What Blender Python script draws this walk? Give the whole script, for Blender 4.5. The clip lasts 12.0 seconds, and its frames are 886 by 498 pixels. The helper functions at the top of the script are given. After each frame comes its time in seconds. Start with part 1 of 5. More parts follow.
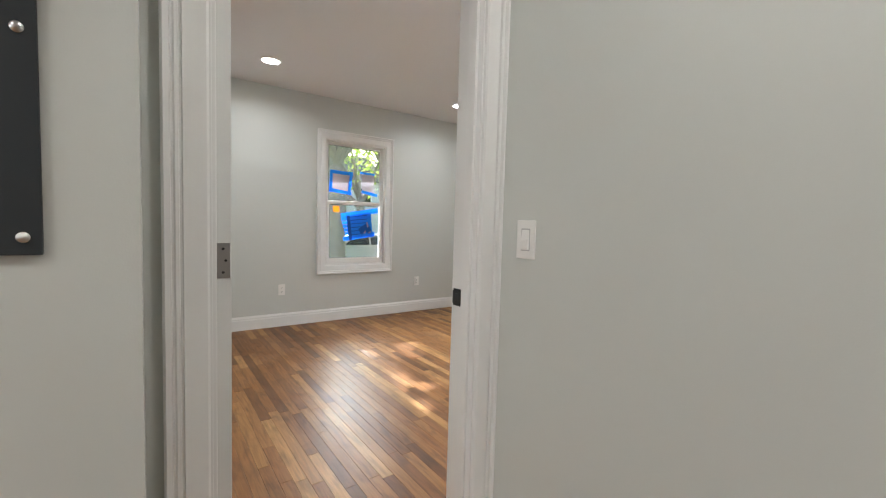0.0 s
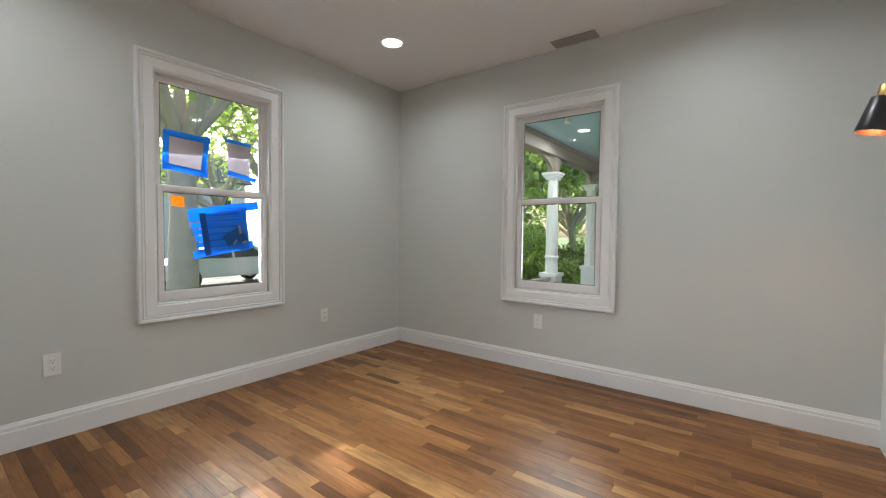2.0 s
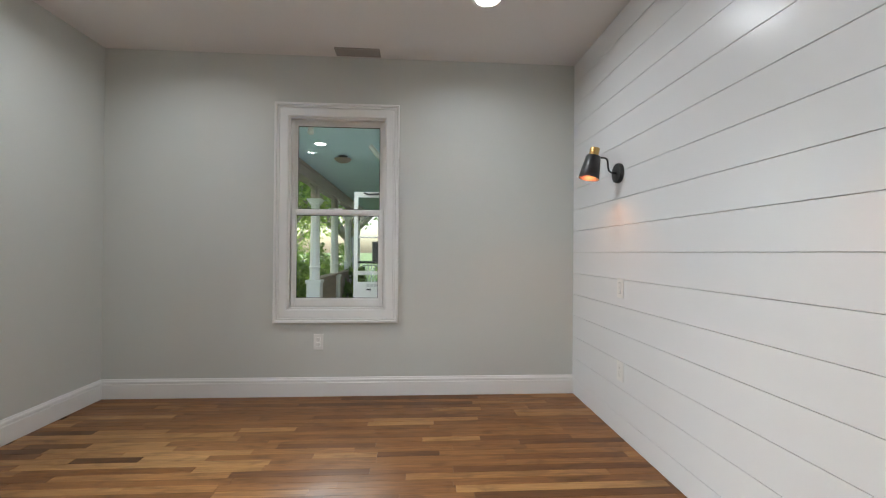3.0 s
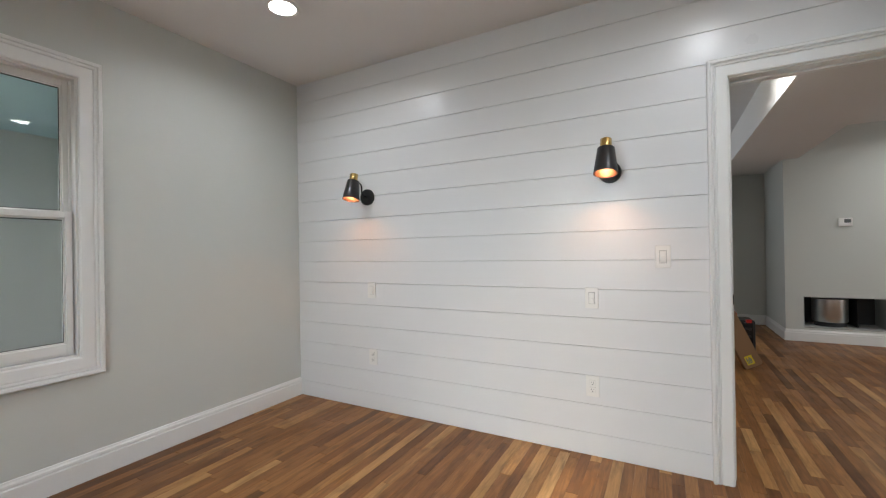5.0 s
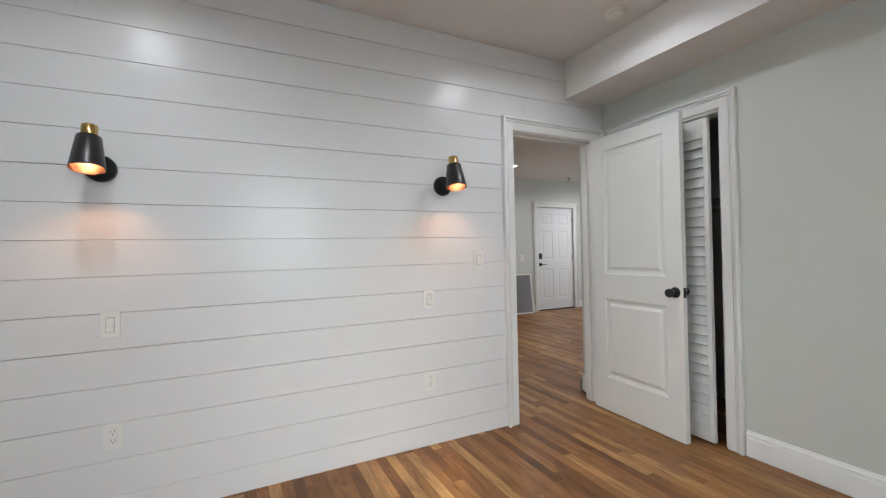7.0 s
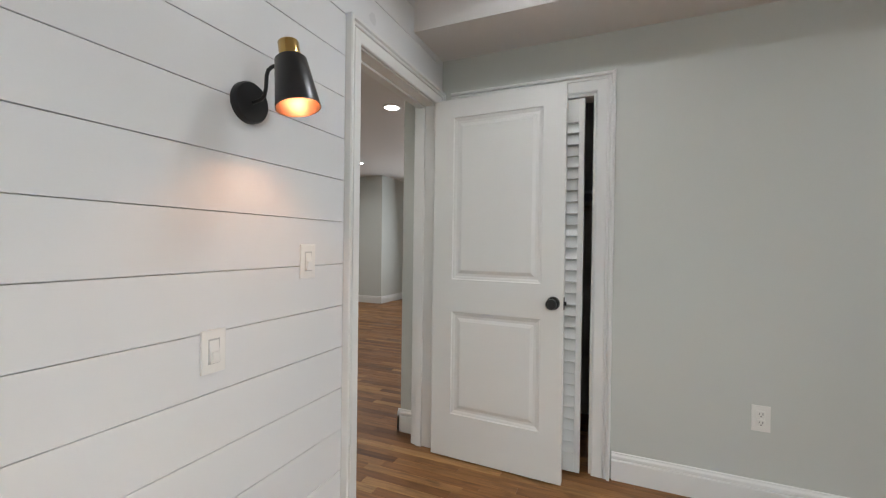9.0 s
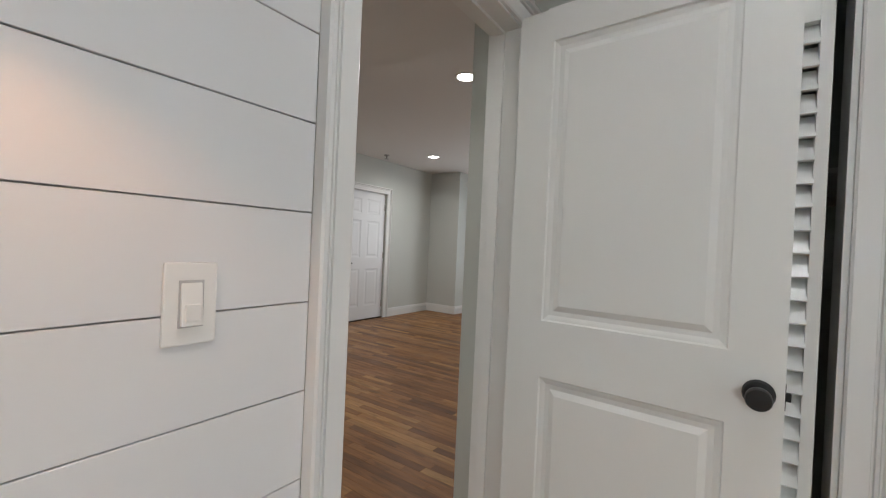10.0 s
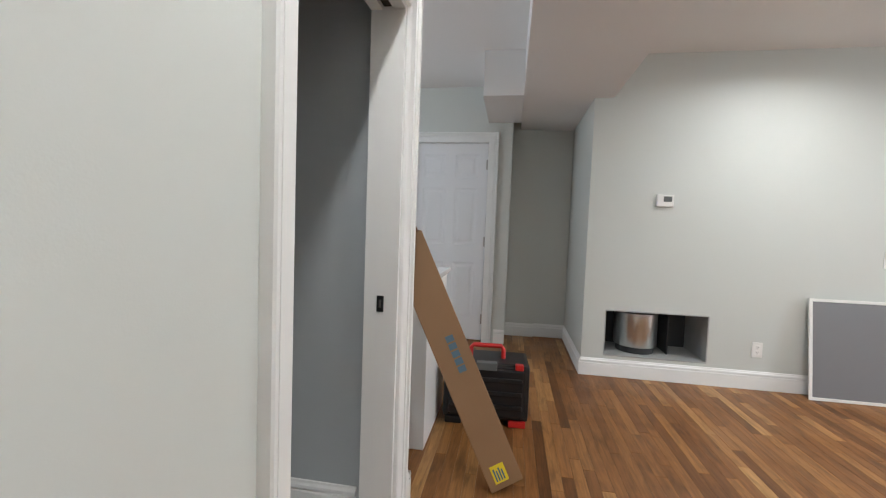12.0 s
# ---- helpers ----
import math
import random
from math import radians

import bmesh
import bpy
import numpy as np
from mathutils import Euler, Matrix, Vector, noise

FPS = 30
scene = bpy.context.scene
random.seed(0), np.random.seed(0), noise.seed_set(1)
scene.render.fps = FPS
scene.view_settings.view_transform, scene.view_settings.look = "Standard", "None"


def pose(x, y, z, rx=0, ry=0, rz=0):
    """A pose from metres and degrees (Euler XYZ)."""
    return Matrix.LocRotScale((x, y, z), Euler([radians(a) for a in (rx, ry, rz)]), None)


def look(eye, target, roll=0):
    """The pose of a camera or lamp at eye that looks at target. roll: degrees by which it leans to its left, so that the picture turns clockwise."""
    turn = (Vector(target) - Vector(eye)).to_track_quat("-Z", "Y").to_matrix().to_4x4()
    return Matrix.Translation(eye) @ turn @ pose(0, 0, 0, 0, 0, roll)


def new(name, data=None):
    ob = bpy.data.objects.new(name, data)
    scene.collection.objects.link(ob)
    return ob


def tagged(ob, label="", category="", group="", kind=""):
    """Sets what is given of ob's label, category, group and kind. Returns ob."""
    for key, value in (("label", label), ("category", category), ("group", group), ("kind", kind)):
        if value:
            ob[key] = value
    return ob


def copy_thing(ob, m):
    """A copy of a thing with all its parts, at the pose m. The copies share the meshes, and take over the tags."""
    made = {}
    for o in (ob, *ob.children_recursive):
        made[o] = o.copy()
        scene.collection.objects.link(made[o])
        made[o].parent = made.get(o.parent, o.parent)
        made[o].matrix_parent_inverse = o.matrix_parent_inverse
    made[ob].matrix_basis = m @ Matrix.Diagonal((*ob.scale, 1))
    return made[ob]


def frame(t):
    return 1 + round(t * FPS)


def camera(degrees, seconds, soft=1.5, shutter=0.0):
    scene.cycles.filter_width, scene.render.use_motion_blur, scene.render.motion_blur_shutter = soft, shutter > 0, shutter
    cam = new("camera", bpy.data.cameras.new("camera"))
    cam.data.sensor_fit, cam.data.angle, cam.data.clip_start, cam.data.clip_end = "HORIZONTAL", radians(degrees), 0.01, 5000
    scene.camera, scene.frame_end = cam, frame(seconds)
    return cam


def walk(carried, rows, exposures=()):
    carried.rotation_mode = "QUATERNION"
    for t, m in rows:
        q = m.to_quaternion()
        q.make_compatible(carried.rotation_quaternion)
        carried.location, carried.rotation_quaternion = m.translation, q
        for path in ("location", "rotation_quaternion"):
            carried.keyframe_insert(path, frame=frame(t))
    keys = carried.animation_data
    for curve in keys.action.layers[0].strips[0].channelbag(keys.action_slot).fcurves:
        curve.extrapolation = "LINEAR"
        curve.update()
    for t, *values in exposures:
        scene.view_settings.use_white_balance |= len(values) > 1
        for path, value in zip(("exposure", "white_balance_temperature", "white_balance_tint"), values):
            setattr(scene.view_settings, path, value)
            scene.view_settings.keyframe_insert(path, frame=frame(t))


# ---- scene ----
cam = camera(94.2, 12.0, soft=1.2)
PATH = [
    (0, (0.003, 0.158, 1.166), (1.164, 1.782, 1.049), 1.6),
    (0.5, (0.259, 0.568, 1.146), (1.13, 2.365, 1.025), 1.6),
    (0.7, (0.353, 0.742, 1.142), (1.144, 2.575, 1.018), 1.4),
    (1, (0.446, 0.993, 1.137), (1.173, 2.853, 1.021), 1.3),
    (1.5, (0.566, 1.44, 1.116), (1.586, 3.159, 1.041), 0.8),
    (2, (0.704, 1.866, 1.122), (2.298, 3.073, 1.049), 0.6),
    (2.5, (0.7, 2.278, 1.088), (2.641, 2.76, 1.076), 0.6),
    (3, (0.684, 2.529, 1.105), (2.68, 2.403, 1.116), 0.5),
    (3.5, (0.683, 2.924, 1.121), (2.545, 2.195, 1.128), 0.7),
    (3.7, (0.681, 3.035, 1.124), (2.468, 2.138, 1.146), 0.7),
    (5.3, (1.39, 3.901, 1.189), (2.04, 2.01, 1.195), -1.0),
    (5.5, (1.559, 3.954, 1.189), (1.995, 2.002, 1.202), -1.0),
    (6, (1.904, 3.921, 1.177), (1.913, 1.921, 1.187), -1.1),
    (6.5, (2.283, 3.801, 1.18), (1.822, 1.855, 1.196), -1.1),
    (7, (2.578, 3.622, 1.185), (1.688, 1.831, 1.202), -1.2),
    (7.5, (2.795, 3.303, 1.18), (1.492, 1.786, 1.205), -1.2),
    (7.7, (2.833, 3.177, 1.189), (1.399, 1.783, 1.206), -1.3),
    (9.3, (2.076, 2.178, 1.197), (0.229, 1.409, 1.178), 1.0),
    (9.5, (1.911, 2.112, 1.209), (0.099, 1.265, 1.196), 1.3),
    (10, (1.446, 1.936, 1.23), (-0.194, 0.79, 1.215), 2.6),
    (10.2, (1.274, 1.858, 1.24), (-0.255, 0.569, 1.21), 3.1),
    (10.5, (1.015, 1.726, 1.238), (-0.272, 0.196, 1.178), 3.4),
    (11, (0.697, 1.496, 1.183), (0.002, -0.377, 1.085), 3.5),
    (11.2, (0.596, 1.396, 1.176), (0.21, -0.563, 1.064), 3.3),
    (11.5, (0.544, 1.167, 1.163), (0.505, -0.829, 1.05), 2.6),
    (12, (0.464, 0.739, 1.179), (0.789, -1.231, 1.068), 2.1),
]
EXPOSURES = [(0.0, 2.55, 6650, 10), (0.6, 2.36, 6650, 10), (1.0, 2.22, 6700, 10), (1.5, 2.2, 6650, 10), (2.5, 2.2, 6450, 10), (3.5, 2.12, 6500, 10), (5.5, 2.16, 6500, 10), (6.5, 2.17, 6400, 10),
             (7.2, 2.1, 6400, 10), (7.5, 2.08, 6400, 10), (9.5, 2.05, 6600, 10), (10.0, 1.9, 6600, 10), (10.5, 1.9, 6500, 10), (11.0, 2.6, 6400, 10), (11.5, 2.85, 6300, 10), (12.0, 3.05, 6350, 10)]
walk(cam, [(t, look(eye, target, roll)) for t, eye, target, roll in PATH], EXPOSURES)

# ---------------------------------------------------------------- plan, in metres
XW, XE = 0.01, 3.86           # bedroom: closet wall, porch wall
YS, YN = 1.30, 4.833          # bedroom: boarded wall, street wall
CEIL = 2.58
HALL_Y = 1.18                 # hall face of the boarded wall
LIV_Y = -2.76                 # living room wall with the entry door
DOOR_X0, DOOR_X1, DOOR_H = 0.115, 0.868, 2.012

# ---------------------------------------------------------------- world and sun
SUN_TO = Vector((0.13, 1.0, 0.58)).normalized()
world = bpy.data.worlds.new("world")
scene.world = world
world.use_nodes = True
wn = world.node_tree.nodes
sky = wn.new("ShaderNodeTexSky")
sky.sky_type, sky.sun_disc = "NISHITA", False
sky.sun_elevation = math.asin(SUN_TO.z)
sky.sun_rotation = math.atan2(SUN_TO.x, SUN_TO.y)
sky.air_density, sky.dust_density = 1.0, 3.0
wn["Background"].inputs["Strength"].default_value = 0.15
world.node_tree.links.new(sky.outputs[0], wn["Background"].inputs["Color"])
sun = new("sun", bpy.data.lights.new("sun", "SUN"))
sun.data.energy, sun.data.angle, sun.data.color = 4.0, radians(1.2), (1.0, 0.93, 0.82)
sun.matrix_world = look(SUN_TO * 30, (0, 0, 0))

BEDROOM_WATTS, LIVING_WATTS, HALL_WATTS = 1.3, 2.2, 1.5
LAMP_COLOUR = (0.95, 1.0, 1.06)
BEDROOM_LAMPS = [(0.90, 4.12), (3.01, 4.12), (3.05, 2.13), (0.92, 2.10)]
LIVING_LAMPS = [(-1.31, 0.16), (-3.58, -1.83), (-1.47, -1.90), (0.64, 0.20)]


def lamp(name, m, watts, size, colour, kind="DISK", size_y=0.1, spread=173):
    """An area lamp that shines along its own -z."""
    d = bpy.data.lights.new(name, "AREA")
    d.shape, d.size, d.energy, d.color = kind, size, watts, colour
    if kind == "RECTANGLE":
        d.size_y = size_y
    d.spread = radians(spread)
    ob = new(name, d)
    ob.matrix_world = m
    return ob


for lx, ly in BEDROOM_LAMPS + LIVING_LAMPS:
    lamp("downlight", pose(lx, ly, CEIL - 0.022), BEDROOM_WATTS if ly > YS else HALL_WATTS if lx > 0 else LIVING_WATTS, 0.11, LAMP_COLOUR if ly > YS else (1.0, 1.0, 0.99), spread=160)
# daylight of the bay, whose windows lie out of sight
lamp("bay_daylight", look((-5.55, -0.6, 1.45), (-3.0, -0.6, 1.2)), 7.0, 1.3, (0.86, 0.93, 1.0), "RECTANGLE", 1.5)
# added fill lamp on the kitchen side, brightens the soffit face; no window there
lamp("kitchen_fill", look((2.9, -2.3, 1.9), (0.4, -1.2, 1.9)), 3.0, 1.0, (0.86, 0.93, 1.0), "RECTANGLE", 1.2)
# sky light in the two bedroom window openings
lamp("porch_lamp", pose(7.17, 4.04, 2.735), 6.0, 0.18, LAMP_COLOUR)
lamp("window_daylight", look((2.045, 5.02, 1.4), (2.2, 1.3, -0.5)), 5.4, 0.66, (0.86, 0.94, 1.0), "RECTANGLE", 1.3, 100)
lamp("window_daylight", look((4.06, 3.13, 1.4), (0.4, 3.0, -0.2)), 2.2, 0.60, (0.88, 0.97, 1.0), "RECTANGLE", 1.3, 110)


# ---------------------------------------------------------------- materials
def nodes_of(name):
    m = bpy.data.materials.new(name)
    m.use_nodes = True
    return m, m.node_tree.nodes, m.node_tree.links, m.node_tree.nodes["Principled BSDF"]


def paint(name, colour, rough=0.5, spread=0.04, grain=220.0, bump=0.06, metal=0.0, stain=1.6, coat=0.0, wear=0.05):
    """A painted or plain surface: base colour with a slow stain and a fine grain."""
    m, n, l, b = nodes_of(name)
    geo = n.new("ShaderNodeNewGeometry")
    big, fine = n.new("ShaderNodeTexNoise"), n.new("ShaderNodeTexNoise")
    big.inputs["Scale"].default_value, big.inputs["Detail"].default_value = stain, 5
    fine.inputs["Scale"].default_value, fine.inputs["Detail"].default_value = grain, 3
    ramp = n.new("ShaderNodeMapRange")
    ramp.inputs["To Min"].default_value, ramp.inputs["To Max"].default_value = 1 - spread, 1 + spread
    mul = n.new("ShaderNodeVectorMath")
    mul.operation = "SCALE"
    mul.inputs[0].default_value = colour[:3]
    rr = n.new("ShaderNodeMapRange")
    rr.inputs["To Min"].default_value, rr.inputs["To Max"].default_value = max(0.02, rough - wear), rough + wear
    bp = n.new("ShaderNodeBump")
    bp.inputs["Strength"].default_value, bp.inputs["Distance"].default_value = bump, 0.002
    for t in (big, fine):
        l.new(geo.outputs["Position"], t.inputs["Vector"])
    l.new(big.outputs["Fac"], ramp.inputs["Value"])
    l.new(ramp.outputs[0], mul.inputs["Scale"])
    l.new(mul.outputs[0], b.inputs["Base Color"])
    l.new(big.outputs["Fac"], rr.inputs["Value"])
    l.new(rr.outputs[0], b.inputs["Roughness"])
    l.new(fine.outputs["Fac"], bp.inputs["Height"])
    l.new(bp.outputs[0], b.inputs["Normal"])
    b.inputs["Metallic"].default_value = metal
    b.inputs["Coat Weight"].default_value = coat
    return m


def glow(name, colour, strength):
    m, n, l, b = nodes_of(name)
    b.inputs["Base Color"].default_value = (*colour, 1)
    b.inputs["Emission Color"].default_value = (*colour, 1)
    b.inputs["Emission Strength"].default_value = strength
    return m


def wood_floor(name, per_island):
    """Oak strips: a tone for each strip, long grain, pores, knots and small scuffs in the varnish."""
    m, n, l, b = nodes_of(name)
    geo = n.new("ShaderNodeNewGeometry")
    if per_island:
        rnd = geo.outputs["Random Per Island"]
    else:
        rnd = n.new("ShaderNodeObjectInfo").outputs["Random"]
    tone = n.new("ShaderNodeValToRGB")
    e = tone.color_ramp.elements
    e[0].position, e[0].color = 0.0, (0.115, 0.045, 0.014, 1)
    e[1].position, e[1].color = 1.0, (0.45, 0.250, 0.098, 1)
    for p, c in ((0.09, (0.155, 0.062, 0.019)), (0.30, (0.215, 0.090, 0.028)), (0.62, (0.262, 0.115, 0.037)), (0.82, (0.318, 0.150, 0.051)), (0.92, (0.39, 0.205, 0.075))):
        e.new(p).color = (*c, 1)
    l.new(rnd, tone.inputs[0])
    # each strip takes its own stretch of the grain
    shift = n.new("ShaderNodeVectorMath")
    shift.operation = "MULTIPLY"
    comb = n.new("ShaderNodeCombineXYZ")
    for i in range(3):
        l.new(rnd, comb.inputs[i])
    shift.inputs[1].default_value = (3.0, 37.0, 11.0)
    l.new(comb.outputs[0], shift.inputs[0])
    add = n.new("ShaderNodeVectorMath")
    l.new(geo.outputs["Position"], add.inputs[0])
    l.new(shift.outputs[0], add.inputs[1])

    def grain(sx, sy, detail, dist=0.0):
        mp = n.new("ShaderNodeMapping")
        mp.inputs["Scale"].default_value = (sx, sy, sx)
        t = n.new("ShaderNodeTexNoise")
        t.inputs["Scale"].default_value, t.inputs["Detail"].default_value, t.inputs["Distortion"].default_value = 1.0, detail, dist
        l.new(add.outputs[0], mp.inputs["Vector"])
        l.new(mp.outputs[0], t.inputs["Vector"])
        return t.outputs["Fac"]

    figure, pores, blot = grain(55, 3.2, 5, 1.2), grain(420, 14, 2), grain(16, 5, 4, 0.6)

    def mapped(src, a, c, lo=0.3, hi=0.7):
        r = n.new("ShaderNodeMapRange")
        r.inputs["From Min"].default_value, r.inputs["From Max"].default_value = lo, hi
        r.inputs["To Min"].default_value, r.inputs["To Max"].default_value = a, c
        l.new(src, r.inputs["Value"])
        return r.outputs[0]

    col = tone.outputs[0]
    for f in (mapped(figure, 0.72, 1.2), mapped(pores, 0.86, 1.06), mapped(blot, 0.55, 1.05, 0.22, 0.5)):
        s = n.new("ShaderNodeVectorMath")
        s.operation = "SCALE"
        l.new(col, s.inputs[0])
        l.new(f, s.inputs["Scale"])
        col = s.outputs[0]
    l.new(col, b.inputs["Base Color"])
    scuff = n.new("ShaderNodeTexNoise")
    scuff.inputs["Scale"].default_value, scuff.inputs["Detail"].default_value = 3.5, 6
    l.new(geo.outputs["Position"], scuff.inputs["Vector"])
    l.new(mapped(scuff.outputs["Fac"], 0.32, 0.46), b.inputs["Roughness"])
    bp = n.new("ShaderNodeBump")
    bp.inputs["Strength"].default_value, bp.inputs["Distance"].default_value = 0.10, 0.001
    l.new(figure, bp.inputs["Height"])
    l.new(bp.outputs[0], b.inputs["Normal"])
    b.inputs["Specular IOR Level"].default_value = 0.31
    return m


def clear_glass(name):
    """A thin pane: clear, with the mirror gloss that grows towards grazing."""
    m = bpy.data.materials.new(name)
    m.use_nodes = True
    n, l = m.node_tree.nodes, m.node_tree.links
    n.clear()
    out, mix = n.new("ShaderNodeOutputMaterial"), n.new("ShaderNodeMixShader")
    tr, gl, fr = n.new("ShaderNodeBsdfTransparent"), n.new("ShaderNodeBsdfGlossy"), n.new("ShaderNodeFresnel")
    tr.inputs[0].default_value = (0.95, 0.97, 0.96, 1)
    gl.inputs["Roughness"].default_value = 0.01
    fr.inputs["IOR"].default_value = 1.35
    l.new(fr.outputs[0], mix.inputs[0])
    l.new(tr.outputs[0], mix.inputs[1])
    l.new(gl.outputs[0], mix.inputs[2])
    l.new(mix.outputs[0], out.inputs[0])
    return m


def leafy(name, dark, light):
    m, n, l, b = nodes_of(name)
    geo = n.new("ShaderNodeNewGeometry")
    ramp = n.new("ShaderNodeValToRGB")
    ramp.color_ramp.elements[0].color = (*dark, 1)
    ramp.color_ramp.elements[1].color = (*light, 1)
    l.new(geo.outputs["Random Per Island"], ramp.inputs[0])
    l.new(ramp.outputs[0], b.inputs["Base Color"])
    b.inputs["Roughness"].default_value = 0.55
    b.inputs["Transmission Weight"].default_value = 0.0
    tl = n.new("ShaderNodeBsdfTranslucent")
    mix = n.new("ShaderNodeMixShader")
    mix.inputs[0].default_value = 0.45
    l.new(ramp.outputs[0], tl.inputs[0])
    l.new(b.outputs[0], mix.inputs[1])
    l.new(tl.outputs[0], mix.inputs[2])
    l.new(mix.outputs[0], n["Material Output"].inputs[0])
    return m


WALL = paint("wall_paint", (0.596, 0.612, 0.580), 0.55, 0.02, 260, 0.10)
BATH_WALL = paint("bath_wall_paint", (0.42, 0.45, 0.465), 0.5, 0.02, 260, 0.10)
CEILING = paint("ceiling_paint", (0.77, 0.75, 0.735), 0.8, 0.02, 200, 0.10)
TRIM = paint("trim_paint", (0.80, 0.80, 0.785), 0.34, 0.015, 160, 0.03, wear=0.03)
BOARD = paint("board_paint", (0.75, 0.755, 0.76), 0.29, 0.02, 90, 0.05, stain=2.5, wear=0.03)
DOOR_PAINT = paint("door_paint", (0.78, 0.785, 0.765), 0.33, 0.015, 180, 0.05, wear=0.03)
PLASTIC = paint("white_plastic", (0.82, 0.81, 0.78), 0.3, 0.01, 50, 0.0)
# white plastic greyed to carry the shade in the seam round a rocker
SEAM_SHADE = paint("switch_seam_shade", (0.48, 0.47, 0.46), 0.5, 0.02, 60, 0.0)
VINYL = paint("window_vinyl", (0.78, 0.77, 0.75), 0.35, 0.03, 60, 0.02)
BLACK = paint("black_enamel", (0.012, 0.012, 0.013), 0.34, 0.2, 300, 0.02)
MATTE_BLACK = paint("black_knob", (0.012, 0.012, 0.012), 0.42, 0.2, 300, 0.02)
BRASS = paint("brushed_brass", (0.62, 0.42, 0.15), 0.24, 0.06, 400, 0.03, metal=1.0)
COPPER = paint("copper_lining", (0.085, 0.045, 0.030), 0.5, 0.05, 200, 0.02, metal=1.0)
NICKEL = paint("satin_nickel", (0.45, 0.43, 0.41), 0.36, 0.06, 400, 0.02, metal=1.0)
STEEL = paint("galvanised_steel", (0.62, 0.63, 0.63), 0.30, 0.10, 40, 0.03, metal=1.0, stain=9)
SHEET = paint("dull_sheet_metal", (0.42, 0.43, 0.42), 0.5, 0.12, 40, 0.05, metal=0.25, stain=7)
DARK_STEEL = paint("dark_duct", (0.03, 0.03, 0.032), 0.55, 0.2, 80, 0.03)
SLATE = paint("dark_steel_plate", (0.022, 0.028, 0.032), 0.5, 0.12, 200, 0.04)
DARK_GAP = paint("dark_gap", (0.03, 0.02, 0.013), 0.8, 0.1, 50, 0.02)
FLOOR_PART = wood_floor("oak_strip", False)
FLOOR_STUFF = wood_floor("oak_strips", True)
GLASS = clear_glass("window_glass")
LAMP_GLOW = glow("lamp_diffuser", (1.0, 0.98, 0.95), 3.5)
BULB_GLOW = glow("bulb", (1.0, 0.64, 0.34), 3.0)
PAPER = leafy("white_paper", (0.46, 0.43, 0.46), (0.49, 0.46, 0.49))
TAPE = leafy("blue_tape", (0.008, 0.30, 0.82), (0.012, 0.38, 0.92))
TAPE_DARK = leafy("blue_tape_layered", (0.004, 0.12, 0.42), (0.006, 0.16, 0.52))
ORANGE = leafy("orange_sticker", (0.85, 0.34, 0.03), (0.9, 0.38, 0.04))
CARD = paint("cardboard", (0.27, 0.155, 0.078), 0.75, 0.10, 60, 0.12, stain=6)
CARD_DARK = paint("cardboard_torn", (0.17, 0.085, 0.04), 0.85, 0.15, 60, 0.12, stain=9)
YELLOW = paint("yellow_label", (0.80, 0.62, 0.03), 0.5, 0.05, 100, 0.02)
BLUE_INK = paint("blue_print", (0.09, 0.16, 0.22), 0.7, 0.1, 100, 0.02)
TOOL_BLACK = paint("tool_case_plastic", (0.008, 0.008, 0.009), 0.42, 0.15, 160, 0.08)
TOOL_RED = paint("red_plastic", (0.55, 0.02, 0.018), 0.38, 0.08, 120, 0.03)
CLEAR_GREY = paint("smoked_lid", (0.016, 0.016, 0.018), 0.22, 0.1, 60, 0.02)
MESH_GREY = paint("screen_mesh", (0.27, 0.27, 0.285), 0.7, 0.04, 900, 0.2)
MESH_GREY.node_tree.nodes["Principled BSDF"].inputs["Alpha"].default_value = 0.68   # an open weave
TILE = paint("marble_tile", (0.76, 0.76, 0.75), 0.2, 0.07, 30, 0.02, stain=5)
GREY_PLASTIC = paint("grey_display", (0.12, 0.13, 0.13), 0.3, 0.05, 90, 0.02)
VENT_GREY = paint("vent_metal", (0.33, 0.31, 0.29), 0.5, 0.06, 120, 0.03)
GRASS = paint("lawn", (0.07, 0.12, 0.03), 0.9, 0.35, 30, 0.5, stain=0.7)
ASPHALT = paint("asphalt", (0.08, 0.08, 0.08), 0.85, 0.2, 60, 0.3, stain=0.6)
CONCRETE = paint("concrete", (0.28, 0.27, 0.25), 0.85, 0.12, 50, 0.2)
BARK = paint("bark", (0.30, 0.26, 0.23), 0.9, 0.35, 25, 0.8, stain=8)
LEAF = leafy("leaves", (0.11, 0.19, 0.04), (0.40, 0.52, 0.13))
HEDGE = leafy("hedge_leaves", (0.08, 0.15, 0.03), (0.26, 0.40, 0.07))
PORCH_BLUE = paint("porch_ceiling_paint", (0.52, 0.70, 0.78), 0.6, 0.05, 90, 0.06)
PORCH_WHITE = paint("porch_white", (0.82, 0.81, 0.80), 0.5, 0.05, 60, 0.06)
PORCH_BEAM = paint("porch_beam", (0.40, 0.34, 0.29), 0.6, 0.10, 60, 0.08)
PORCH_DECK = paint("porch_deck", (0.46, 0.46, 0.47), 0.6, 0.10, 60, 0.1)
PORCH_STONE = paint("porch_stone", (0.34, 0.27, 0.22), 0.85, 0.25, 18, 0.6, stain=6)
SIDING = paint("siding_grey", (0.55, 0.55, 0.56), 0.6, 0.06, 60, 0.05)
CAR_SILVER = paint("car_silver", (0.55, 0.57, 0.60), 0.25, 0.03, 40, 0.0, metal=0.3)
CAR_GLASS = paint("car_glass", (0.03, 0.035, 0.04), 0.08, 0.02, 40, 0.0)
RUBBER = paint("rubber", (0.02, 0.02, 0.02), 0.8, 0.1, 80, 0.1)
